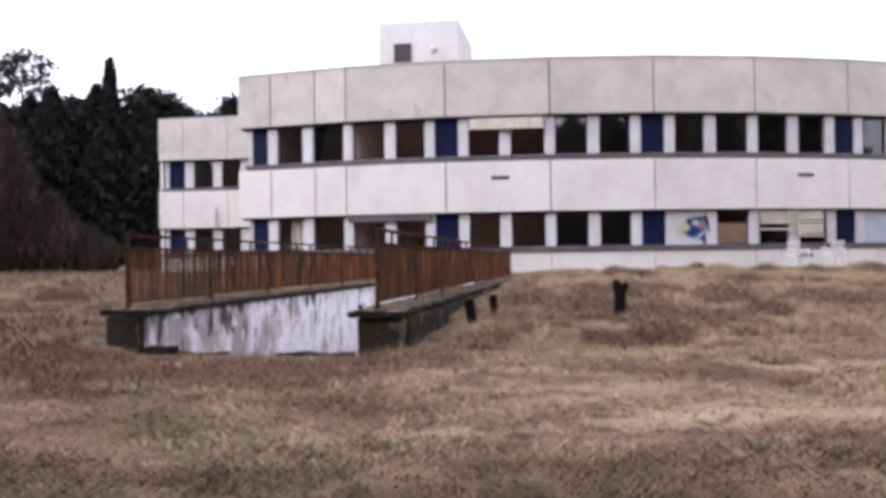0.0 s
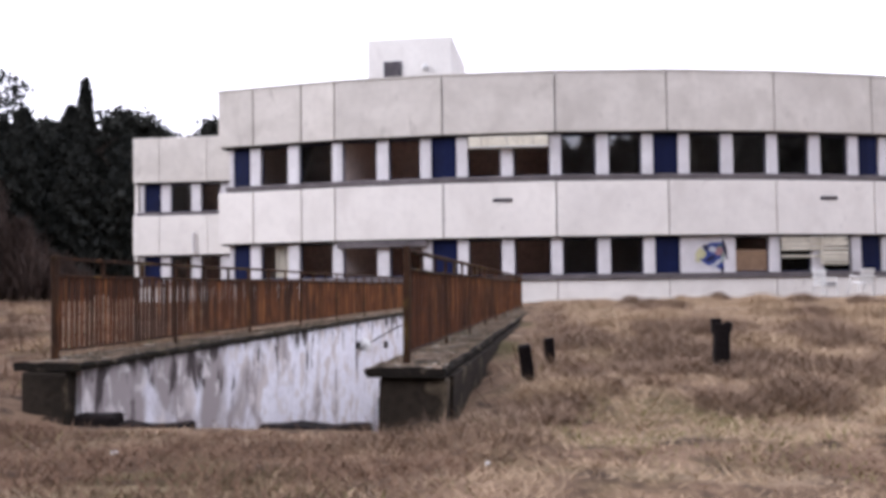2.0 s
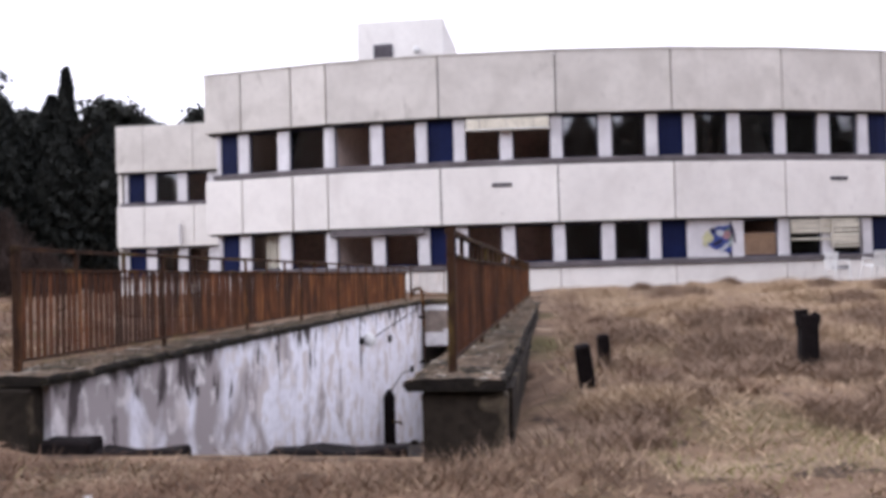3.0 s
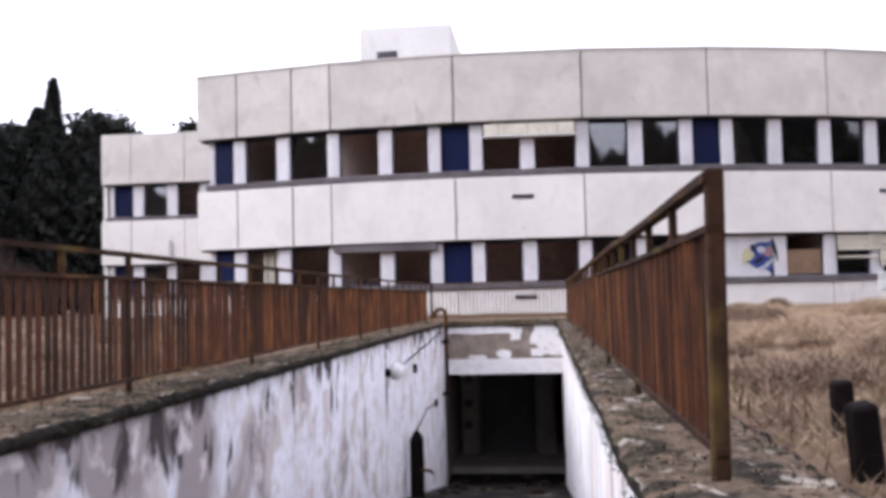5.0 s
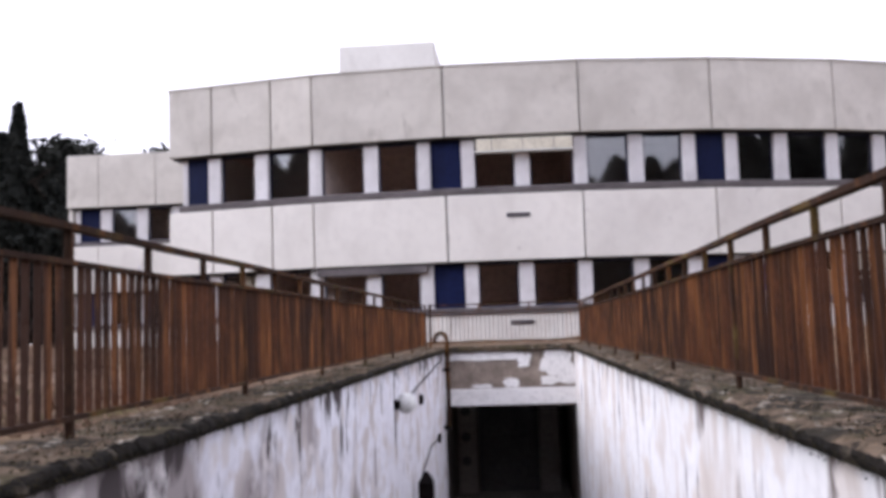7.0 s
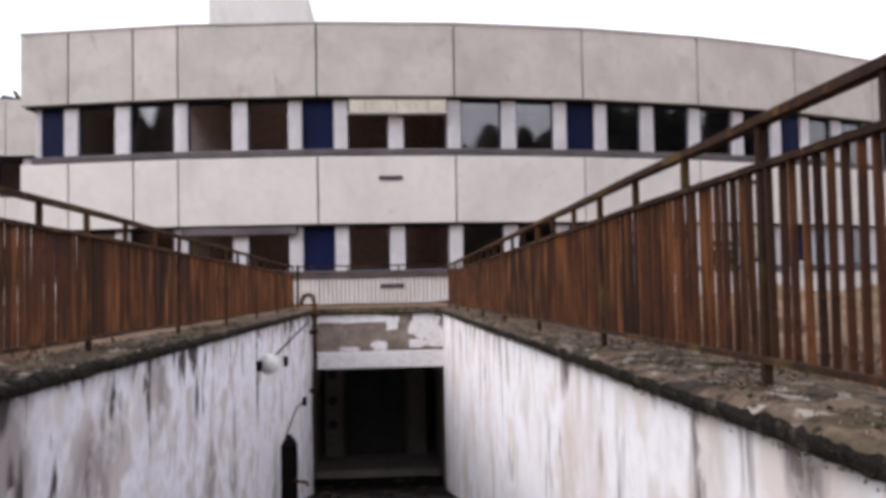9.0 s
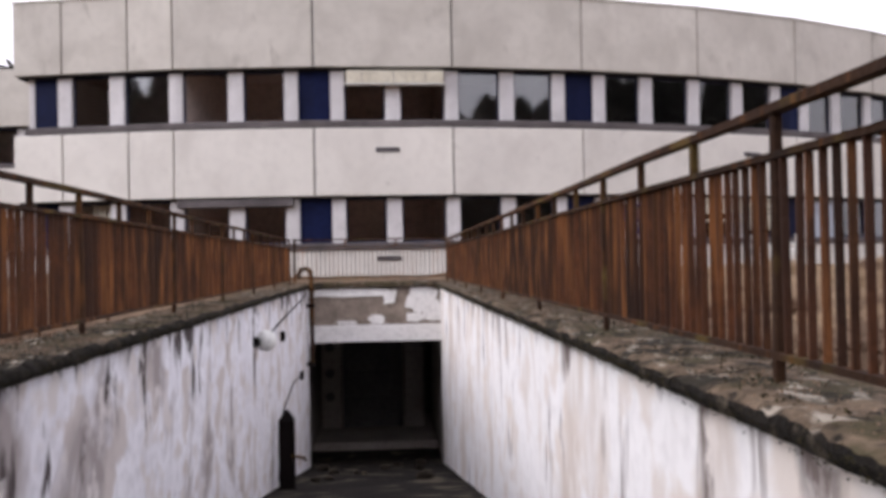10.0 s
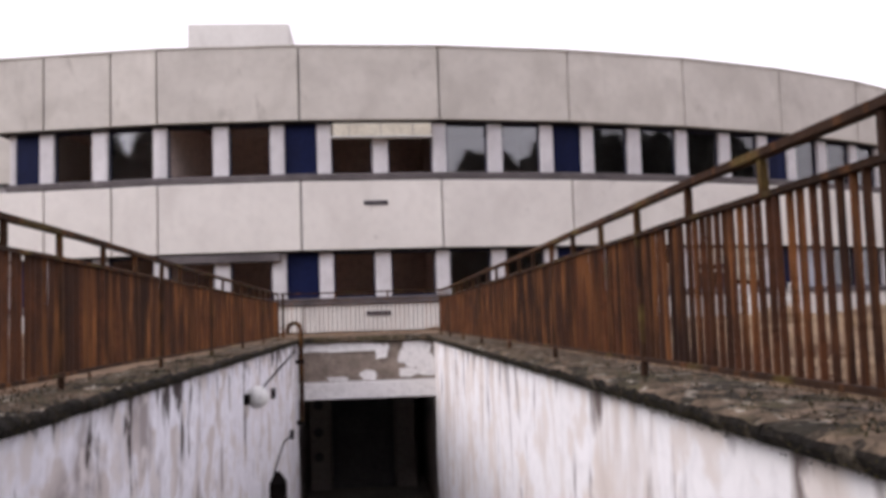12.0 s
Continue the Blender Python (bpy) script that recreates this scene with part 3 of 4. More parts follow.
rnd = random.Random(4)
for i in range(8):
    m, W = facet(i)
    first = i == 0
    # bands
    cuts = [0, 1.34, 3.11, W] if first else [0, W]
    for a, b in zip(cuts, cuts[1:]):
        slab_panel("parapet_panel", a, b, Z_B1, Z_TOP, M_PARAPET, m)
        slab_panel("wall_panel", a, b, Z_B2, Z_B2T, M_PANEL, m)
    slab_panel("base_panel", 0.3 if first else 0, W, 0.2, Z_BASE, M_PANEL, m, proud=-0.12)
    # dark backing in the joints, dark strips as painted shade under the bands, sills
    put(part("joint_backing", boxed(0.02, W, 0.15, 0.30, Z_B1 + 0.02, Z_TOP - 0.06), M_JOINT_SHADE, building), m)
    put(part("joint_backing", boxed(0.02, W, 0.15, 0.30, Z_B2 + 0.02, Z_SILL1 - 0.05), M_JOINT_SHADE, building), m)
    put(part("coping", boxed(-0.01, W + 0.01, -0.03, 0.34, Z_TOP, Z_TOP + 0.05, bevel=0.01), M_PARAPET, building), m)
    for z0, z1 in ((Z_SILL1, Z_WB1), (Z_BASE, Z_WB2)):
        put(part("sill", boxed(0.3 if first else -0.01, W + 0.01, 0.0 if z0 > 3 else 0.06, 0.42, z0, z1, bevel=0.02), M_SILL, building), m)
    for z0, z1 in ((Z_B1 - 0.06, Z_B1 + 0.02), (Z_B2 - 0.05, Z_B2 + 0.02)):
        put(part("head_strip", boxed(0.1 if first else 0, W, 0.10, 0.44, z0, z1), M_JOINT_SHADE, building), m)
    for floor, (z0, z1) in enumerate(((Z_WB2, Z_B2 - 0.05), (Z_WB1, Z_B1 - 0.06))):
        wins = 0
        for kind, a, b in bay_elements(W, not first and i % 2 == 1, first):
            if kind == "pillar":
                pillar(a, b, z0, z1, m)
            elif kind == "blue":
                put(part("navy_panel", boxed(a, b, 0.27, 0.33, z0, z1, bevel=0.006), M_BLUE, building, "dark navy blue infill panel"), m)
            else:
                wins += 1
                glazed = 0
                if floor == 1 and i >= 3:
                    glazed = rnd.choice((0.35, -0.3, 0.15, 0.5))
                if floor == 1 and i == 0 and wins == 2:
                    glazed = -0.5
                if floor == 0 and i in (3, 5, 6, 7):
                    glazed = 0.2
                if floor == 0 and i == 4:
                    glazed = 0
                window(a, b, z0, z1, m, glazed)
                if floor == 0 and i == 4 and wins == 1:
                    put(part("board", boxed(a - 0.02, b + 0.12, 0.22, 0.25, z0, z1), M_PILLAR, building, "white board painted with blue graffiti"), m)
                    for k, (gu, gz, gw, gh, mat_i, ang) in enumerate(((0.66, 0.62, 0.72, 0.5, 0, -25), (0.24, 0.55, 0.24, 0.36, 1, 10), (0.88, 0.40, 0.4, 0.42, 0, 35), (0.80, 0.66, 0.22, 0.2, 2, 0), (0.95, 0.92, 0.42, 0.10, 3, -40), (0.98, 0.16, 0.34, 0.12, 4, -35), (0.45, 0.78, 0.3, 0.1, 4, 20), (0.95, 0.55, 0.12, 0.4, 3, 20), (0.52, 0.44, 0.3, 0.08, 4, -30), (0.70, 0.86, 0.5, 0.07, 0, -15), (0.36, 0.34, 0.34, 0.06, 0, 35), (0.98, 0.72, 0.09, 0.5, 4, -12), (0.72, 0.30, 0.4, 0.09, 5, -38), (0.60, 0.72, 0.2, 0.14, 5, 12))):
                        bm = bmesh.new()
                        ring = [bm.verts.new((gw / 2 * math.cos(t) * (1 + 0.5 * noise.noise(Vector((math.cos(t) * 2, math.sin(t) * 2, k * 2.3)))), -0.002 * k, gh / 2 * math.sin(t) * (1 + 0.5 * noise.noise(Vector((math.cos(t) * 2, math.sin(t) * 2, k * 1.3 + 9)))))) for t in np.linspace(0, 2 * math.pi, 25)[:-1]]
                        bm.faces.new(ring)
                        g_ = bmesh.ops.extrude_face_region(bm, geom=bm.faces[:])
                        bmesh.ops.translate(bm, verts=[v for v in g_["geom"] if isinstance(v, bmesh.types.BMVert)], vec=(0, -0.002, 0))
                        put(part("graffiti_stroke", bm, M_PAINT[mat_i], building, "spray paint"), m @ pose(a + 0.02 + gu * 1.08, 0.216 - 0.001 * k, z0 + gz * 1.05 - 0.02, 0, ang, 0) @ Matrix.Diagonal((1.22, 1, 1.35, 1)))
                if floor == 0 and i == 0 and wins == 1:
                    for k in range(5):
                        put(part("curtain", boxed(b - 0.62 + 0.12 * k, b - 0.53 + 0.12 * k, 0.50 + 0.03 * (k % 2), 0.53 + 0.03 * (k % 2), z0 + 0.05, z1 - 0.02, bevel=0.008), M_SHUTTER, building, "limp cream curtain strip"), m)
                if floor == 0 and i == 4 and wins == 2:
                    put(part("board", boxed(a + 0.05, b - 0.05, 0.31, 0.34, z0 + 0.05, z0 + 0.72), M_BROWNBOARD, building, "brown board in the lower part of a window"), m)
                if floor == 0 and i == 6 and wins == 1:
                    put(part("board", boxed(a - 0.0, b + 0.0, 0.24, 0.28, z0, z1), M_PALEBOARD, building, "pale blue-grey board over a window"), m)
    # rooms behind
    for z0, z1 in ((0.45, 0.6), (3.0, 3.4), (6.15, 6.4)):
        put(part("floor_slab", boxed(-0.2, W + 0.2, 0.45, 6.2, z0, z1), M_ROOM, building), m)
    put(part("room_wall", boxed(-0.3, W + 0.3, 4.2, 4.4, 0.5, 6.2), M_ROOM, building), m)
    put(part("room_wall", boxed(W - 0.08, W + 0.08, 0.46, 5.5, 0.5, 6.2), M_ROOM, building), m)
    if first:
        put(part("room_wall", boxed(0.3, 0.42, 0.25, 5.5, 0.2, 6.2), M_PANEL, building), m)
    # vents in the band
    if i in (2, 5):
        for z0, y0 in ((3.58, -0.02), (0.83, 0.10)):
            v = put(part("vent", boxed(1.55, 2.15, y0, y0 + 0.03, z0, z0 + 0.11, bevel=0.006), M_FRAME, building, "dark slotted air vent"), m)
            for k in range(3):
                part("slat", boxed(1.57, 2.13, y0 - 0.012, y0 + 0.0, z0 + 0.012 + 0.034 * k, z0 + 0.03 + 0.034 * k), M_SILL, v)
    # roller shutters
    if i == 2:
        sh = put(part("shutter_box", boxed(0.82, 3.30, -0.03, 0.26, Z_B1 - 0.42, Z_B1 - 0.10, bevel=0.02), M_SHUTTER, building, "cream roller shutter box half lowered"), m)
        for k in range(3):
            part("shutter_joint", boxed(0.82 + 0.8 * k + 0.4, 0.82 + 0.8 * k + 0.412, -0.036, -0.03, Z_B1 - 0.41, Z_B1 - 0.11), M_SILL, sh)
        part("shutter_edge", boxed(0.78, 3.34, -0.05, 0.2, Z_B1 - 0.455, Z_B1 - 0.42, bevel=0.008), M_WHITE, sh)
    if i == 1:
        # box coloured dark in place of the shadow it stands in
        put(part("lintel_box", boxed(0.05, W - 0.55, 0.02, 0.4, Z_B2 - 0.24, Z_B2 - 0.052, bevel=0.01), M_SILL, building, "shutter box painted dark as if in shadow"), m)
    if i == 5:
        for k in range(9):
            z = Z_B2 - 0.12 - 0.072 * k
            if k < 6 or k > 7:
                put(part("shutter_slat", boxed(0.18, 1.72 if k > 3 else 2.45, 0.10, 0.13, z - 0.031, z + 0.031, bevel=0.008), M_SHUTTER, building), m @ pose(0, 0, 0, 0, rnd.uniform(-0.4, 0.6), 0))
        for k in range(12):
            z = Z_B2 - 0.12 - 0.072 * k
            put(part("shutter_slat", boxed(1.55, 2.55, 0.06, 0.09, z - 0.031, z + 0.031, bevel=0.008), M_SHUTTER, building), m @ pose(0, 0, 0, 0, rnd.uniform(-0.6, 0.6), 0))

# roof, side and back
bm = bmesh.new()
ring = [front(s) + Vector((0, 0.2, 0)) for s in JOINTS] + [Vector((18, 50, 0)), Vector((-12.3, 50, 0))]
lo, hi = [bm.verts.new((p.x, p.y, 7.3)) for p in ring], [bm.verts.new((p.x, p.y, 7.55)) for p in ring]
bm.faces.new(lo), bm.faces.new(hi[::-1])
for k in range(len(ring)):
    bm.faces.new((lo[k], lo[(k + 1) % len(ring)], hi[(k + 1) % len(ring)], hi[k]))
roof = part("roof", bm, M_ROOF, building)
p0 = front(JOINTS[0])
for z0, z1, mt, inset in ((Z_B1, Z_TOP, M_PARAPET, 0), (Z_B2, Z_B2T, M_PANEL, 0), (0.2, Z_BASE, M_PANEL, 0.3), (Z_BASE, Z_B2, M_PILLAR, 0.34), (Z_B2T, Z_B1, M_PILLAR, 0.34)):
    part("side_panel", boxed(p0.x + inset + 0.02, p0.x + inset + 0.16, p0.y + 0.16, 49.9, z0, z1, bevel=0.01), mt, building)
part("back_wall", boxed(-12.2, 18, 49.9, 50.1, 0.2, 7.6), M_PANEL, building)
part("side_wall", boxed(17.2, 17.4, 37, 49.9, 0.2, 7.6), M_PANEL, building)
# stair head on the roof
pent = part("stair_head", boxed(-9.78, -5.80, 44.0, 49.8, 7.55, 12.6, bevel=0.03), M_PANEL, roof, "pale rendered stair head on the flat roof")
put(pent, Matrix.Identity(4))
lou = part("louvre_frame", boxed(-9.0, -8.15, 43.94, 44.0, 10.62, 11.52, bevel=0.01), M_FRAME, roof, "dark louvred opening")
for k in range(6):
    part("louvre_slat", boxed(-8.96, -8.19, 43.91, 43.94, 10.67 + 0.138 * k, 10.76 + 0.138 * k), M_SILL, roof)
bm = bmesh.new()
bmesh.ops.create_uvsphere(bm, u_segments=14, v_segments=10, radius=0.16, matrix=Matrix.Translation((-7.05, 43.92, 11.2)))
part("bulkhead_lamp", bm, M_WHITE, roof, "round white bulkhead lamp")

# set-back wing
WX0, WY = -18.4, 37.9
wing_x = [WX0, -17.25, -15.2, -13.0, -12.0]
for a, b in zip(wing_x, wing_x[1:]):
    part("parapet_panel", boxed(a + 0.012, b - 0.012, WY, WY + 0.14, 5.42, 7.27, bevel=0.012), M_PARAPET, building)
    part("wall_panel", boxed(a + 0.012, b - 0.012, WY, WY + 0.14, 2.43, 4.05, bevel=0.012), M_PANEL, building)
    part("base_panel", boxed(a + 0.012, b - 0.012, WY + 0.12, WY + 0.26, 0.2, 1.2, bevel=0.012), M_PANEL, building)
# last two boxes are dark strips put in as shade under the wing's bands
for a in ((WX0 + 0.05, -12, WY + 0.15, WY + 0.3, 5.44, 7.23), (WX0 + 0.05, -12, WY + 0.15, WY + 0.3, 2.45, 4.0), (WX0 + 0.1, -12, WY + 0.1, WY + 0.44, 5.36, 5.43), (WX0 + 0.1, -12, WY + 0.1, WY + 0.44, 2.38, 2.45)):
    part("joint_backing", boxed(*a), M_JOINT_SHADE, building)
for z in (4.05, 1.15):
    part("sill", boxed(WX0 + 0.15, -12, WY + 0.02, WY + 0.42, z, z + 0.15, bevel=0.02), M_SILL, building)
mw = Matrix.Translation((0, WY, 0))
for z0, z1 in ((4.2, 5.36), (1.3, 2.38)):
    for kind, a, b in (("pillar", -18.15, -18.0), ("blue", -18.0, -17.25), ("pillar", -17.25, -16.85), ("window", -16.85, -15.95), ("pillar", -15.95, -15.55), ("window", -15.55, -14.7), ("pillar", -14.7, -14.3), ("window", -14.3, -13.3), ("pillar", -13.3, -12.9)):
        if kind == "pillar":
            pillar(a, b, z0, z1, mw)
        elif kind == "blue":
            put(part("navy_panel", boxed(a, b, 0.27, 0.33, z0, z1, bevel=0.006), M_BLUE, building, "dark navy blue infill panel"), mw)
        else:
            # upper pane tipped to mirror sky, standing in for a pale interior
            window(a, b, z0, z1, mw, -2.5 if a < -16.8 and z0 > 3 else 0)
part("wing_side", boxed(WX0 + 0.02, WX0 + 0.16, WY + 0.15, 52, 0.2, 7.27), M_PANEL, building)
part("wing_roof", boxed(WX0 + 0.16, -12.2, WY + 0.15, 52, 6.9, 7.1), M_ROOF, building)
for z in (0.4, 2.9, 5.9):
    part("floor_slab", boxed(WX0 + 0.2, -12.2, WY + 0.45, WY + 6, z, z + 0.25), M_ROOM, building)
part("room_wall", boxed(WX0 + 0.2, -12.2, WY + 5, WY + 5.2, 0.5, 6), M_ROOM, building)
bm = tube(bmesh.new(), [(-15.75, WY - 0.06, 2.5), (-15.75, WY - 0.06, 3.3)], 0.05)
part("down_pipe", bm, M_PILLAR, building, "short grey pipe on the wall")


# ---------------------------------------------------------------- things by the ramp
def bent_pipe():
    pts = [(-4.0, 22.3, -0.86), (-4.0, 22.3, 0.56)] + [(-4.1 + 0.1 * math.cos(a), 22.3, 0.60 + 0.1 * math.sin(a)) for a in np.linspace(0, math.pi, 8)] + [(-4.2, 22.3, 0.54)]
    root = tagged(part("vent_pipe", tube(bmesh.new(), pts, 0.036, 10), M_RUSTRAIL), "dark rusty bent vent pipe rising up the wall", "pipe")
    for z in (-0.84, 0.1):
        part("pipe_clamp", boxed(-4.09, -3.95, 22.25, 22.35, z - 0.03, z + 0.03, bevel=0.006), M_OLDWOOD, root)


def wall_lamp():
    root = tagged(new("wall_lamp"), "round white globe lamp on the retaining wall", "lamp")
    root.location = (WL, 16.4, 0.03)
    part("bracket", boxed(0.0, 0.05, -0.16, -0.04, -0.05, 0.04, bevel=0.01), M_OLDWOOD, root, "dark lamp base")
    bm = bmesh.new()
    bmesh.ops.create_uvsphere(bm, u_segments=18, v_segments=12, radius=0.105, matrix=Matrix.Translation((0.10, 0.05, 0)))
    part("globe", bm, M_WHITE, root)


def gate_post():
    root = tagged(new("gate_post"), "dark rusted gate post with pointed head beside the plastered wall", "post")
    root.location = (-3.93, 17.7, ramp_z(17.7))
    bm = boxed(-0.09, 0.09, -0.05, 0.05, 0, 0.76, bevel=0.01)
    part("body", bm, M_OLDWOOD, root)
    bm = bmesh.new()
    bmesh.ops.create_cone(bm, cap_ends=True, segments=4, radius1=0.125, radius2=0.03, depth=0.12, matrix=pose(0, 0, 0.82, 0, 0, 45))
    part("head", bm, M_OLDWOOD, root)
    part("latch", tube(bmesh.new(), [(0.05, -0.06, 0.38), (0.2, -0.07, 0.36), (0.21, -0.07, 0.32)], 0.018), M_RUSTRAIL, root, "rusty latch")


def junction(y, z):
    tagged(part("switch_box", boxed(WL, WL + 0.05, y - 0.05, y + 0.05, z - 0.06, z + 0.06, bevel=0.008), M_OLDWOOD), "small dark junction box on the plastered wall", "junction box", group="junction boxes")


bent_pipe(), wall_lamp(), gate_post(), junction(18.6, -0.1), junction(21.0, -0.86)
for pts in ([(WL + 0.02, 21.0, -0.86), (WL + 0.02, 19.8, -0.82), (WL + 0.02, 18.6, -1.0), (WL + 0.02, 18.2, -1.3), (WL + 0.02, 18.0, -1.7)], [(WL + 0.02, 17.0, 0.0), (WL + 0.02, 19.0, 0.12), (WL + 0.02, 21.9, 0.28)]):
    tagged(part("cable", tube(bmesh.new(), pts, 0.009, 6), M_OLDWOOD), "thin dark cable sagging along the plastered wall", "cable", group="cables on the wall")


def bollard(x, y, h, w, lean):
    bm = boxed(-w / 2, w / 2, -w / 2, w / 2, -0.1, h, bevel=0.012)
    roughen(bm, 0.012, 5, 3)
    ob = tagged(part("bollard", bm, M_OLDWOOD), "short dark rusted steel post stub standing in dry grass", "bollard", group="post stubs in the grass")
    ob.matrix_basis = pose(x, y, ground_z(x, y), lean, -lean * 0.8, 8)
    if lean < 0:
        # torn flange and bent strap at the head
        cap = boxed(-0.08, 0.0, -0.035, 0.03, h - 0.085, h + 0.035, bevel=0.008)
        roughen(cap, 0.02, 6, 3)
        part("torn_flange", cap, M_OLDWOOD, ob)
        part("bent_strap", tube(bmesh.new(), [(0.02, 0, h - 0.02), (0.045, -0.01, h + 0.012), (0.07, 0.0, h), (0.072, 0.01, h - 0.05)], 0.018, 6), M_OLDWOOD, ob)


for a in ((-1.08, 8.87, 0.27, 0.095, 8), (-0.93, 9.6, 0.25, 0.085, 3), (0.39, 9.45, 0.38, 0.115, -4)):
    bollard(*a)


def plastic_chair(x, y, turn, tip):
    root = tagged(new("garden_chair"), "broken white plastic garden chair against the building", "chair", group="white garden chairs")
    root.matrix_basis = pose(x, y, ground_z(x, y), tip, 0, turn)
    part("seat", boxed(-0.24, 0.24, -0.23, 0.23, 0.41, 0.44, bevel=0.012), M_WHITE, root)
    for k in range(5):
        part("back_slat", boxed(-0.22 + 0.095 * k, -0.16 + 0.095 * k, 0.21, 0.235, 0.44, 0.84, bevel=0.006), M_WHITE, root)
    part("back_rail", boxed(-0.24, 0.24, 0.205, 0.24, 0.82, 0.88, bevel=0.01), M_WHITE, root)
    for sx in (-1, 1):
        part("armrest", boxed(sx * 0.27 - 0.025, sx * 0.27 + 0.025, -0.2, 0.22, 0.62, 0.65, bevel=0.008), M_WHITE, root)
        for sy in (-1, 1):
            part("leg", tube(bmesh.new(), [(sx * 0.27, sy * 0.24, 0), (sx * 0.24, sy * 0.2, 0.62 if sy < 0 else 0.42)], 0.022, 6), M_WHITE, root)


# added dark blocks: first for dark debris, the others for the shadowed ramp gap
for x0, x1, top in ((-4.06, -3.76, 0.085), (-3.74, -3.27, 0.035), (-2.79, -2.06, 0.03)):
    bm = boxed(x0, x1, 7.82, 7.98, -0.1, top, bevel=0.015)
    roughen(bm, 0.03, 4, 5)
    tagged(part("kerb_stone", bm, M_OLDWOOD), "added dark block at the ramp's head, standing in for shade and debris", "kerb", group="kerb stones at the ramp")
plastic_chair(6.9, 30.9, 25, 0)
plastic_chair(8.0, 31.2, -160, -8)
for x, y, w in ((-3.2, 6.7, 0.018), (-1.2, 6.6, 0.012)):
    bm = boxed(-w, w, -w * 0.6, w * 0.6, 0, 0.02, bevel=0.004)
    roughen(bm, 0.02, 9, 2)
    tagged(put(part("litter", bm, M_WHITE), pose(x, y, ground_z(x, y) + 0.03, 4, 3, 30)), "small pale scrap of litter in the grass", "litter", group="litter in the grass")

# ---------------------------------------------------------------- vegetation
rng = np.random.default_rng(7)


def in_ramp(x, y, pad=0.12):
    return ((x > RAMP_X0 - 0.3 - pad) & (x < RAMP_X1 + 0.45 + pad) & (y > 7.5) & (y < 23.1))


def heights(p):
    return np.array([ground_z(x, y) for x, y in p])


def grass(name, count, area, h, w, lean, material, label, keep=None, per=9, spread=0.10):
    c = np.stack([rng.uniform(area[0], area[1], count), area[2] + (area[3] - area[2]) * rng.uniform(0, 1, count) ** 1.3], 1)
    c = c[~in_ramp(c[:, 0], c[:, 1])]
    if keep:
        c = c[np.array([keep(x, y) for x, y in c])]
    z = heights(c)
    size = rng.uniform(0.6, 1.35, len(c)) * np.array([1 + 0.9 * noise.noise(Vector((x * 2.3, y * 2.3, 40))) for x, y in c])
    base = np.concatenate([np.repeat(c, per, 0) + rng.normal(0, spread, (len(c) * per, 2)), np.repeat(z, per)[:, None] - 0.01], 1)
    k = len(base)
    v, f = blades(rng, base, rng.uniform(h[0], h[1], k) * np.repeat(size, per), rng.uniform(w[0], w[1], k), lean)
    tagged(new(name, cloud_mesh(name, v, f, material)), label, "grass", kind="stuff")


def patchy(seed, level):
    return lambda x, y: noise.noise(Vector((x * 0.5, y * 0.5, seed))) + 0.5 * noise.noise(Vector((x * 1.6, y * 1.6, seed))) > level


def straw_share(x, y):
    """Where straw gives way to trampled brown grass: in streaks, and near the start of the walk."""
    near = max(0.0, min(1.0, (4.3 + 0.2 * x - y) / 1.2)) * 0.75
    return 0.75 * noise.noise(Vector((x * 0.4, y * 1.0, 17))) + 0.45 * noise.noise(Vector((x * 1.3, y * 2.0, 27))) + 0.13 * (min(x, 2.0) + 1.5) - near


grass("dry_grass", 42000, (-8, 8, 1.0, 14), (0.012, 0.05), (0.004, 0.011), 1.7, M_STRAW, "short matted straw-coloured dry grass", lambda x, y: straw_share(x, y) > -0.05, per=12, spread=0.07)
grass("brown_grass", 42000, (-9, 6, 1.0, 14), (0.012, 0.05), (0.004, 0.011), 1.7, M_BROWNGRASS, "short trampled brown grass", lambda x, y: straw_share(x, y) <= 0.0, per=12, spread=0.07)
grass("low_green_grass", 8200, (-9, 8, 1.2, 12), (0.015, 0.045), (0.006, 0.014), 0.9, M_GREEN, "thin patches of low green grass", patchy(21, 0.10), per=10)
grass("matted_clumps", 2600, (-9, 9, 1.6, 15), (0.012, 0.045), (0.004, 0.010), 1.6, M_BROWNWEED, "dark brown matted clumps in the dry grass", patchy(41, 0.18), per=36, spread=0.11)
grass("tall_dry_grass", 24000, (-1.3, 18, 8.0, 31), (0.03, 0.11), (0.004, 0.010), 1.6, M_STRAW, "long matted dry grass on the bank", patchy(5, -0.15), per=12, spread=0.14)
grass("brown_weeds", 4200, (-1.0, 20, 8.0, 31), (0.04, 0.15), (0.005, 0.012), 1.0, M_BROWNWEED, "dead brown weeds in clumps on the bank", patchy(31, 0.16), per=26, spread=0.2)
grass("far_dry_grass", 4500, (-40, -4.9, 7, 45), (0.05, 0.18), (0.015, 0.04), 1.1, M_BROWNGRASS, "dry grass beside the building", patchy(9, -0.1), per=8, spread=0.2)
grass("far_brown_weeds", 2200, (-40, -4.9, 7, 45), (0.08, 0.28), (0.01, 0.03), 0.8, M_BROWNWEED, "dead brown weeds beside the building", patchy(13, 0.12), per=18, spread=0.25)
grass("olive_grass", 9000, (-3.5, 3.5, 0.8, 4.8), (0.012, 0.045), (0.004, 0.011), 1.5, M_OLIVE, "trampled olive-brown grass at the start of the walk", lambda x, y: y < 4.1 + 0.2 * x + 0.8 * noise.noise(Vector((x * 0.8, y * 1.6, 61))), per=14, spread=0.08)
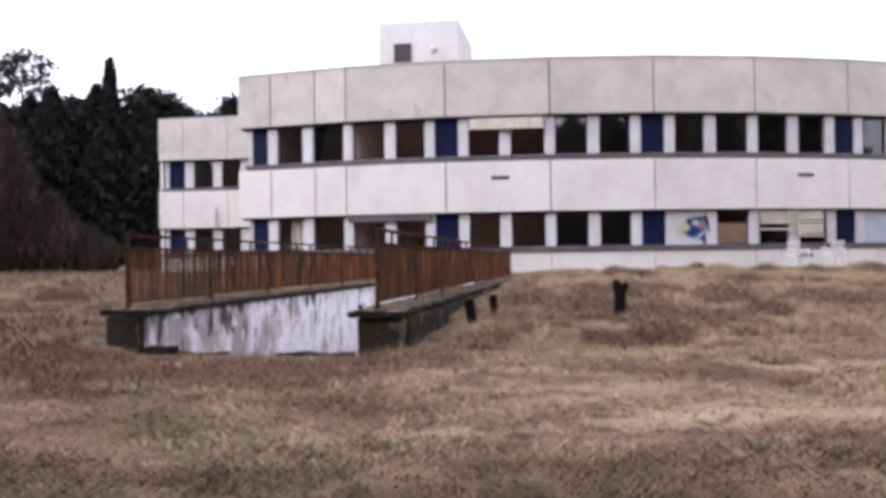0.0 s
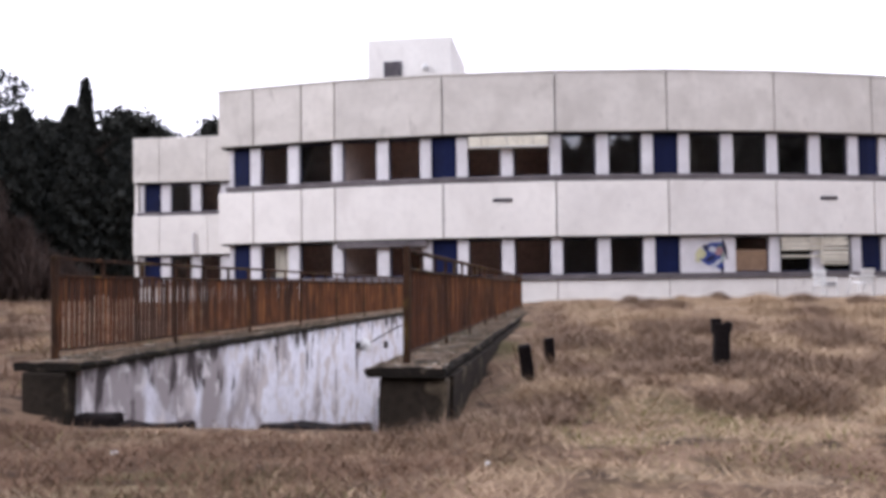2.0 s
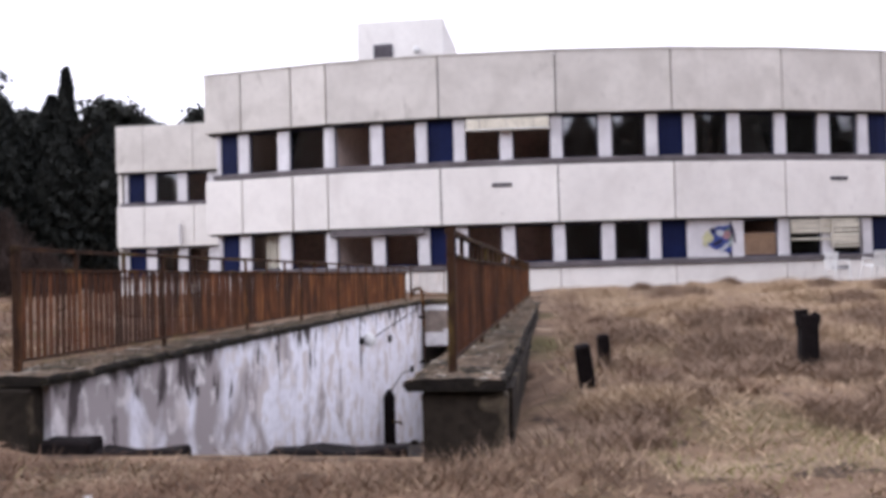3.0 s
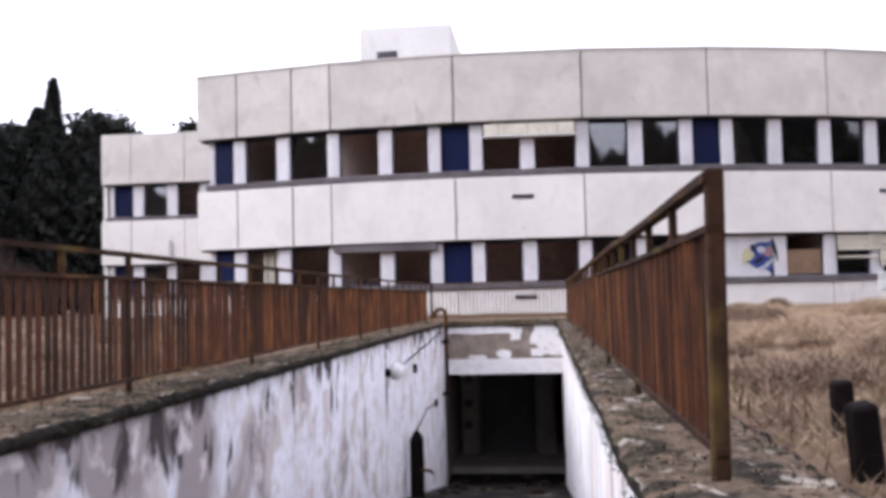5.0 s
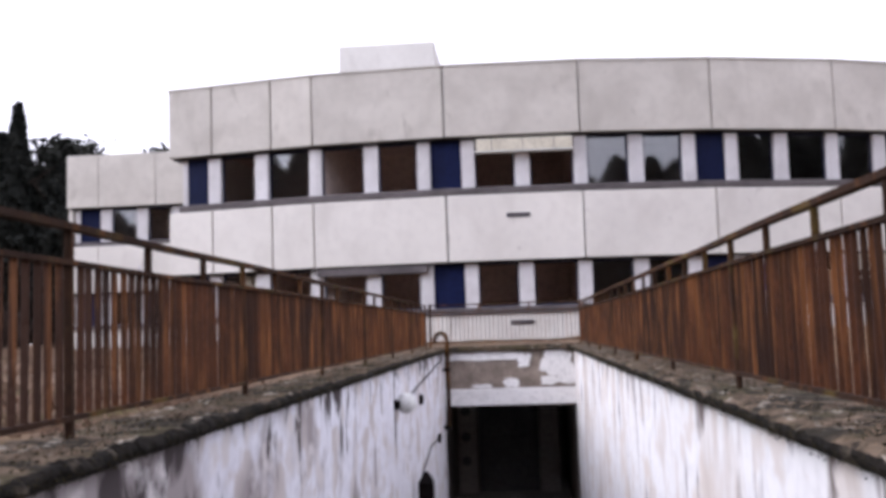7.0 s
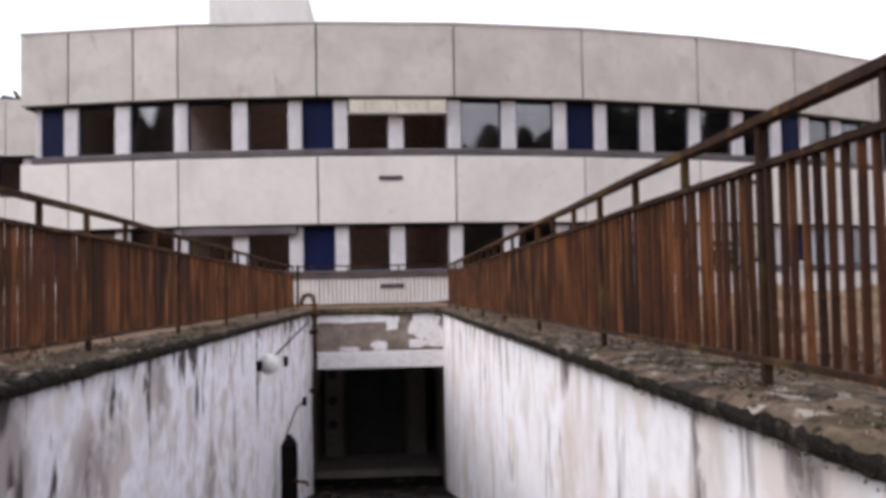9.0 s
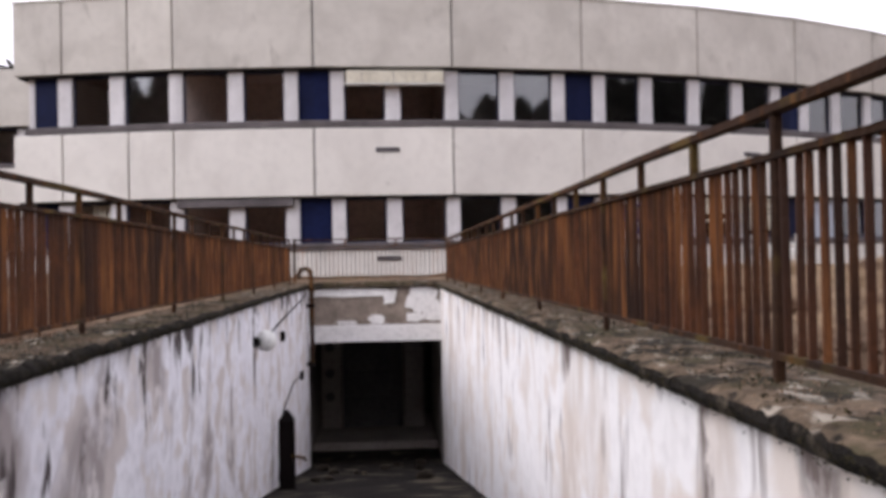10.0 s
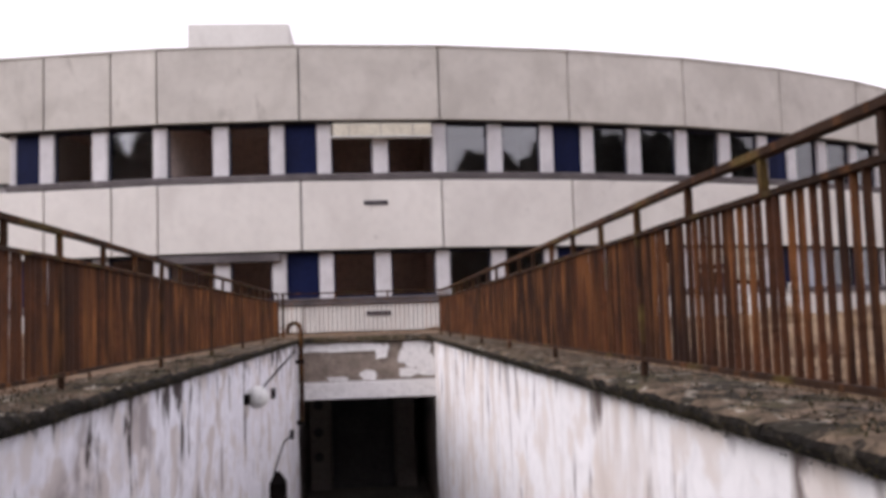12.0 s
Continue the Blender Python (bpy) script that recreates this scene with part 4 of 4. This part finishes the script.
grass("wall_weeds", 300, (-1.35, -0.9, 7.4, 21), (0.05, 0.16), (0.006, 0.016), 0.9, M_BROWNWEED, "brown weeds growing along the retaining wall", per=14, spread=0.1)
grass("wall_end_weeds", 170, (-2.2, -1.0, 7.0, 7.42), (0.02, 0.085), (0.004, 0.011), 0.9, M_BROWNWEED, "brown weeds against the dark end of the wall", per=16, spread=0.08)
grass("wall_end_weeds", 160, (-5.0, -3.9, 7.4, 7.78), (0.02, 0.08), (0.004, 0.011), 0.9, M_BROWNGRASS, "brown weeds against the dark end of the wall", per=16, spread=0.08)
grass("green_patch", 700, (-1.5, 0.6, 6.6, 8.4), (0.012, 0.05), (0.005, 0.012), 1.0, M_GREEN, "low green grass beside the ramp's mouth", lambda x, y: (x + 0.5) ** 2 / 0.6 + (y - 7.5) ** 2 / 0.45 + 0.9 * noise.noise(Vector((x * 3, y * 3, 71))) < 0.8, per=10, spread=0.06)
grass("dark_mouth_grass", 3000, (-5.6, -1.3, 4.9, 7.7), (0.012, 0.045), (0.004, 0.011), 1.5, M_OLIVE, "trampled olive-brown grass before the ramp", patchy(83, -0.02), per=14, spread=0.08)
grass("mouth_weeds", 900, (-6.0, -1.2, 5.6, 7.7), (0.03, 0.10), (0.004, 0.011), 1.1, M_BROWNGRASS, "brown weeds at the ramp's mouth", patchy(3, -0.3), per=14, spread=0.1)


def trunk(height, r, limbs, seed):
    bm = tube(bmesh.new(), [(0, 0, -0.3), (0.05 * r, 0, height * 0.4), (0.3 * r, 0.2 * r, height)], [r, r * 0.75, r * 0.25], 8)
    q = random.Random(seed)
    for _ in range(limbs):
        z = height * q.uniform(0.35, 0.9)
        a, ln = q.uniform(0, 6.28), height * q.uniform(0.12, 0.26)
        tube(bm, [(0, 0, z), (math.cos(a) * ln * 0.6, math.sin(a) * ln * 0.6, z + ln * 0.3), (math.cos(a) * ln, math.sin(a) * ln, z + ln * 0.55)], [r * 0.35, r * 0.2, r * 0.06], 5)
    return bm


def conifer(x, y, h, r, count, seed, label, pointed=True, leaf=(0.15, 0.34), foliage=None):
    g = np.random.default_rng(seed)
    root = tagged(new("cypress_tree"), label, "tree", group="dark conifers behind the lawn")
    root.location = (x, y, ground_z(x, y) - 0.1)
    part("trunk", trunk(h * 0.85, 0.2, 6, seed), M_BARK, root)
    t = g.uniform(0.03, 1, count) ** 0.85
    prof = np.minimum(1, t * 5) * (1 - t) ** (0.62 if pointed else 0.45) * 1.15
    a = g.uniform(0, 2 * np.pi, count)
    lump = 1 + 0.28 * np.sin(a * 3 + t * 17 + seed) * np.sin(t * 23 + a * 2) + 0.18 * np.sin(a * 7 + t * 41)
    rad = r * prof * lump * np.sqrt(g.uniform(0.25, 1, count)) + 0.05
    pos = np.stack([np.cos(a) * rad, np.sin(a) * rad, t * h], 1)
    v, f = leaves(g, pos, g.uniform(leaf[0], leaf[1], count), 2.4, 1.2)
    part("crown", cloud_mesh("crown", v, f, foliage or M_CYPRESS), None, root)
    return root


def pine(x, y, h, r, count, seed):
    g = np.random.default_rng(seed)
    root = tagged(new("pine_tree"), "dark umbrella pine with a clumpy flat crown", "tree", group="pines on the skyline")
    root.location = (x, y, ground_z(x, y) - 0.1)
    part("trunk", trunk(h * 0.93, 0.24, 9, seed), M_BARK, root)
    k = 16
    ca, cr = g.uniform(0, 6.28, k), r * np.sqrt(g.uniform(0, 1, k))
    cc = np.stack([np.cos(ca) * cr, np.sin(ca) * cr, h * g.uniform(0.78, 1.0, k) - 0.05 * h * (cr / r)], 1)
    pos = cc[g.integers(0, k, count)] + g.normal(0, 1, (count, 3)) * np.array([0.22, 0.22, 0.12]) * r
    v, f = leaves(g, pos, g.uniform(0.2, 0.45, count), 1.8)
    part("crown", cloud_mesh("crown", v, f, M_PINE), None, root)
    return root


def bare_tree(x, y, h, r, count, seed):
    g = np.random.default_rng(seed)
    root = tagged(new("bare_tree"), "brown leafless tree with dense fine twigs", "tree", group="bare trees at the lawn's edge")
    root.location = (x, y, ground_z(x, y) - 0.1)
    part("trunk", trunk(h * 0.8, 0.16, 14, seed), M_BARK, root)
    t, a = g.uniform(0.05, 1, count), g.uniform(0, 6.28, count)
    rad = r * np.sin(np.pi * np.clip(t * 0.8 + 0.18, 0, 1)) * np.sqrt(g.uniform(0, 1, count)) * (1 + 0.25 * np.sin(a * 4 + seed))
    base = np.stack([np.cos(a) * rad, np.sin(a) * rad, t * h * 0.92], 1)
    v, f = blades(g, base, g.uniform(0.4, 1.1, count), g.uniform(0.03, 0.09, count), 0.5)
    part("crown", cloud_mesh("crown", v, f, M_TWIG), None, root)
    return root


CY = "tall dark green cypress with a pointed uneven crown"
for x, y, h, r, n_, s in ((-32.6, 60, 14.9, 1.15, 8200, 1), (-33.9, 60.5, 13.2, 1.9, 8200, 2), (-36.4, 59, 12.9, 2.3, 8200, 3), (-38.6, 60, 12.5, 2.4, 8200, 4), (-30.7, 61, 11.5, 2.4, 8200, 5),
                          (-34.6, 55, 10.5, 2.4, 8200, 6), (-31.4, 57, 9.5, 2.6, 8200, 7), (-37.8, 54, 10.0, 2.6, 8200, 8), (-28.6, 62, 10.8, 2.6, 4600, 9), (-26.2, 63, 10.6, 2.8, 4600, 10), (-40.8, 60, 12.0, 2.6, 4600, 11), (-29.3, 58, 8.2, 2.6, 4600, 12), (-26.4, 58, 8.4, 2.6, 4600, 13)):
    conifer(x, y, h, r, n_, s, CY)
for x, y, h, r, n_, s in ((-47.2, 72, 19.5, 2.6, 800, 21), (-31.6, 76, 13.9, 3.0, 2200, 22), (-34.6, 80, 14.6, 3.2, 2200, 23), (-30.0, 72, 12.6, 2.6, 2200, 24), (-26.6, 68, 13.6, 1.7, 1100, 25), (-37, 78, 15.3, 3.6, 2200, 26), (-50.5, 74, 14.5, 3.2, 2200, 27)):
    pine(x, y, h, r, n_, s)
for x, y, h, r, n_, s in ((-34.6, 50, 10.4, 2.2, 7000, 31), (-36.5, 50, 10.8, 2.4, 7000, 32), (-33.0, 49, 8.4, 1.7, 7000, 33), (-35.4, 47, 8.0, 2.0, 6000, 34), (-31.0, 50, 4.6, 1.8, 3000, 35), (-33.0, 51, 2.6, 1.8, 2400, 36), (-29.5, 51.5, 2.4, 1.8, 2400, 37), (-36.0, 50, 2.2, 1.6, 2400, 38)):
    bare_tree(x, y, h, r, n_, s)
for k in range(12):
    pine(-50 + 2.3 * k, 67 + 1.5 * math.sin(k * 2.1), (13.1 if k < 9 else 11.6) + 0.8 * math.sin(k * 1.7), 2.7, 2600, 60 + k)
    conifer(-49 + 2.3 * k, 64 + 1.5 * math.sin(k * 1.3), 11.2 + 0.8 * math.sin(k * 2.7), 2.6, 2600, 80 + k, CY)
# woods behind the walker, which the panes mirror
back = conifer(-3, -41, 19.6, 4.6, 5600, 51, "tall dark conifer in the woods opposite the building", True, (0.35, 0.70), M_WOODS)
wr_ = random.Random(33)
for k in range(96):
    a, deep = radians(172 + 174 * k / 95), 5 * (k % 2)
    copy_thing(back, pose(-3 + (66 + deep) * math.cos(a) + wr_.uniform(-1, 1), 25 + (66 + deep) * math.sin(a) + wr_.uniform(-2, 2), -wr_.uniform(0.0, 2.4) + 0.4 * (k % 2) + (-0.9 if a > 4.98 else 1.8), 0, 0, wr_.uniform(0, 360)))


# ---------------------------------------------------------------- moss and tussocks
def moss(name, x, y0, y1, z, count, label):
    """Black moss and crumbs along the edge of a coping."""
    y = rng.uniform(y0, y1, count)
    thick = np.array([0.5 + noise.noise(Vector((x, v * 1.7, 4))) + 0.6 * noise.noise(Vector((x, v * 6, 8))) for v in y])
    keep = rng.uniform(0, 1, count) < thick
    y = y[keep]
    pos = np.stack([x + np.clip(rng.normal(0, 0.016, len(y)), -0.025, 0.02), y, z + np.clip(rng.normal(0, 0.015, len(y)), -0.022, 0.03)], 1)
    v, f = leaves(rng, pos, rng.uniform(0.003, 0.008, len(y)), 1.3)
    tagged(new(name, cloud_mesh(name, v, f, M_MOSS)), label, "moss", kind="stuff")


moss("edge_moss", WL + 0.045, LEFT_Y0 - 0.2, PY, 0.402, 20000, "black moss hanging on the edge of the coping")
moss("edge_moss", WR - 0.08, RIGHT_Y0, PY, 0.395, 26000, "black moss hanging on the edge of the coping")

def crumbs(name, x0, x1, y0, y1, z, count, material, label, size=(0.004, 0.014)):
    """Loose crumbs, dead moss and leaf bits lying on a coping, in drifts."""
    x, y = rng.uniform(x0, x1, count), rng.uniform(y0, y1, count)
    drift = np.array([0.42 + 0.8 * noise.noise(Vector((u * 5, v * 2.2, z + len(name)))) + 0.5 * noise.noise(Vector((u * 14, v * 9, 3))) for u, v in zip(x, y)])
    keep = rng.uniform(0, 1, count) < drift
    x, y = x[keep], y[keep]
    v, f = leaves(rng, np.stack([x, y, z + rng.uniform(0.0, 0.012, len(y))], 1), rng.uniform(size[0], size[1], len(y)), 1.4)
    tagged(new(name, cloud_mesh(name, v, f, material)), label, "debris", kind="stuff")


for x0, x1, y0 in ((WL - 0.40, WL + 0.02, LEFT_Y0 - 0.05), (WR - 0.05, WR + 0.36, RIGHT_Y0)):
    crumbs("coping_moss", x0, x1, y0, 17.0, 0.437, 7000, M_MOSS, "dark dead moss in drifts on the coping", (0.004, 0.013))
    crumbs("coping_straw", x0, x1, y0, 17.0, 0.439, 9000, M_BROWNWEED, "brown leaf bits and straw lying on the coping", (0.003, 0.009))


def tussock(x, y, r, h, material, label, seed):
    """A rounded clump of dead grass."""
    g = np.random.default_rng(seed)
    n_ = int(2600 * (r / 0.4) ** 1.5)
    a, q = g.uniform(0, 6.283, n_), np.sqrt(g.uniform(0, 1, n_))
    bx, by = x + np.cos(a) * q * r, y + np.sin(a) * q * r
    z = np.array([ground_z(u, w) for u, w in zip(bx, by)]) - 0.02
    lift = h * np.sqrt(np.maximum(0, 1 - q ** 2)) * g.uniform(0.0, 0.8, n_)
    v, f = blades(g, np.stack([bx, by, z + lift], 1), g.uniform(0.03, 0.09, n_) + 0.1 * h, g.uniform(0.004, 0.010, n_), 1.5)
    tagged(new("tussock", cloud_mesh("tussock", v, f, material)), label, "tussock", group="tussocks on the bank")


tr = random.Random(12)
for k in range(70):
    x, y = tr.uniform(-0.7, 11), 8.0 + 21 * tr.random() ** 1.4
    if k < 7:
        x, y = ((0.55, 9.1), (0.85, 9.5), (0.0, 9.4), (1.15, 9.15), (-0.95, 8.3), (0.1, 10.2), (1.9, 9.8))[k]
    if k > 6 and x > 0.28 * y + 1.0:
        x = tr.uniform(-0.6, 0.26 * y)
    dark = tr.random() < 0.55 or k < 4
    tussock(x, y, tr.uniform(0.22, 0.5), tr.uniform(0.12, 0.30) * (0.7 if y < 11 else 1), M_BROWNWEED if dark else M_STRAW, "rounded tussock of dead brown grass" if dark else "rounded tussock of pale dry grass", k)
for k in range(26):
    y = 8.5 + 24 * tr.random()
    tussock(-5.2 - tr.random() * (0.35 * y), y, tr.uniform(0.2, 0.5), tr.uniform(0.1, 0.28), M_BROWNWEED if k % 2 else M_STRAW, "rounded tussock of dead brown grass" if k % 2 else "rounded tussock of pale dry grass", 100 + k)

for k in range(64):
    x, y = tr.uniform(-1.0, 3.6), 7.6 + 6.5 * tr.random()
    if x > 0.35 * y - 0.6:
        x = tr.uniform(-0.9, 1.8)
    kind_ = k % 3
    tussock(x, y, tr.uniform(0.10, 0.22), tr.uniform(0.05, 0.12), (M_BROWNWEED, M_BROWNGRASS, M_STRAW)[kind_], ("low tussock of dead brown weeds", "low tussock of dark trampled grass", "low tussock of pale dry grass")[kind_], 300 + k)

for k, (x, y) in enumerate(((-0.80, 7.95), (-0.55, 8.3), (-0.92, 7.6))):
    tussock(x, y, 0.17, 0.07, M_BROWNWEED, "low tussock of dead brown grass by the wall", 200 + k)

# ---------------------------------------------------------------- rubble at the foot of the ramp
for k in range(12):
    x, y, r = tr.uniform(-3.9, -2.1), tr.uniform(18.5, 22.4), tr.uniform(0.04, 0.11)
    bm = bmesh.new()
    bmesh.ops.create_icosphere(bm, subdivisions=2, radius=r)
    for v in bm.verts:
        v.co += noise.noise_vector(v.co * 9 + Vector((k, 0, 0))) * r * 0.5
        v.co.z *= 0.6
    tagged(put(part("rubble_stone", bm, M_OUTER), pose(x, y, ramp_z(y) + r * 0.35, 0, 0, 40 * k)), "small broken lump of concrete on the ramp", "rubble", group="rubble on the ramp")
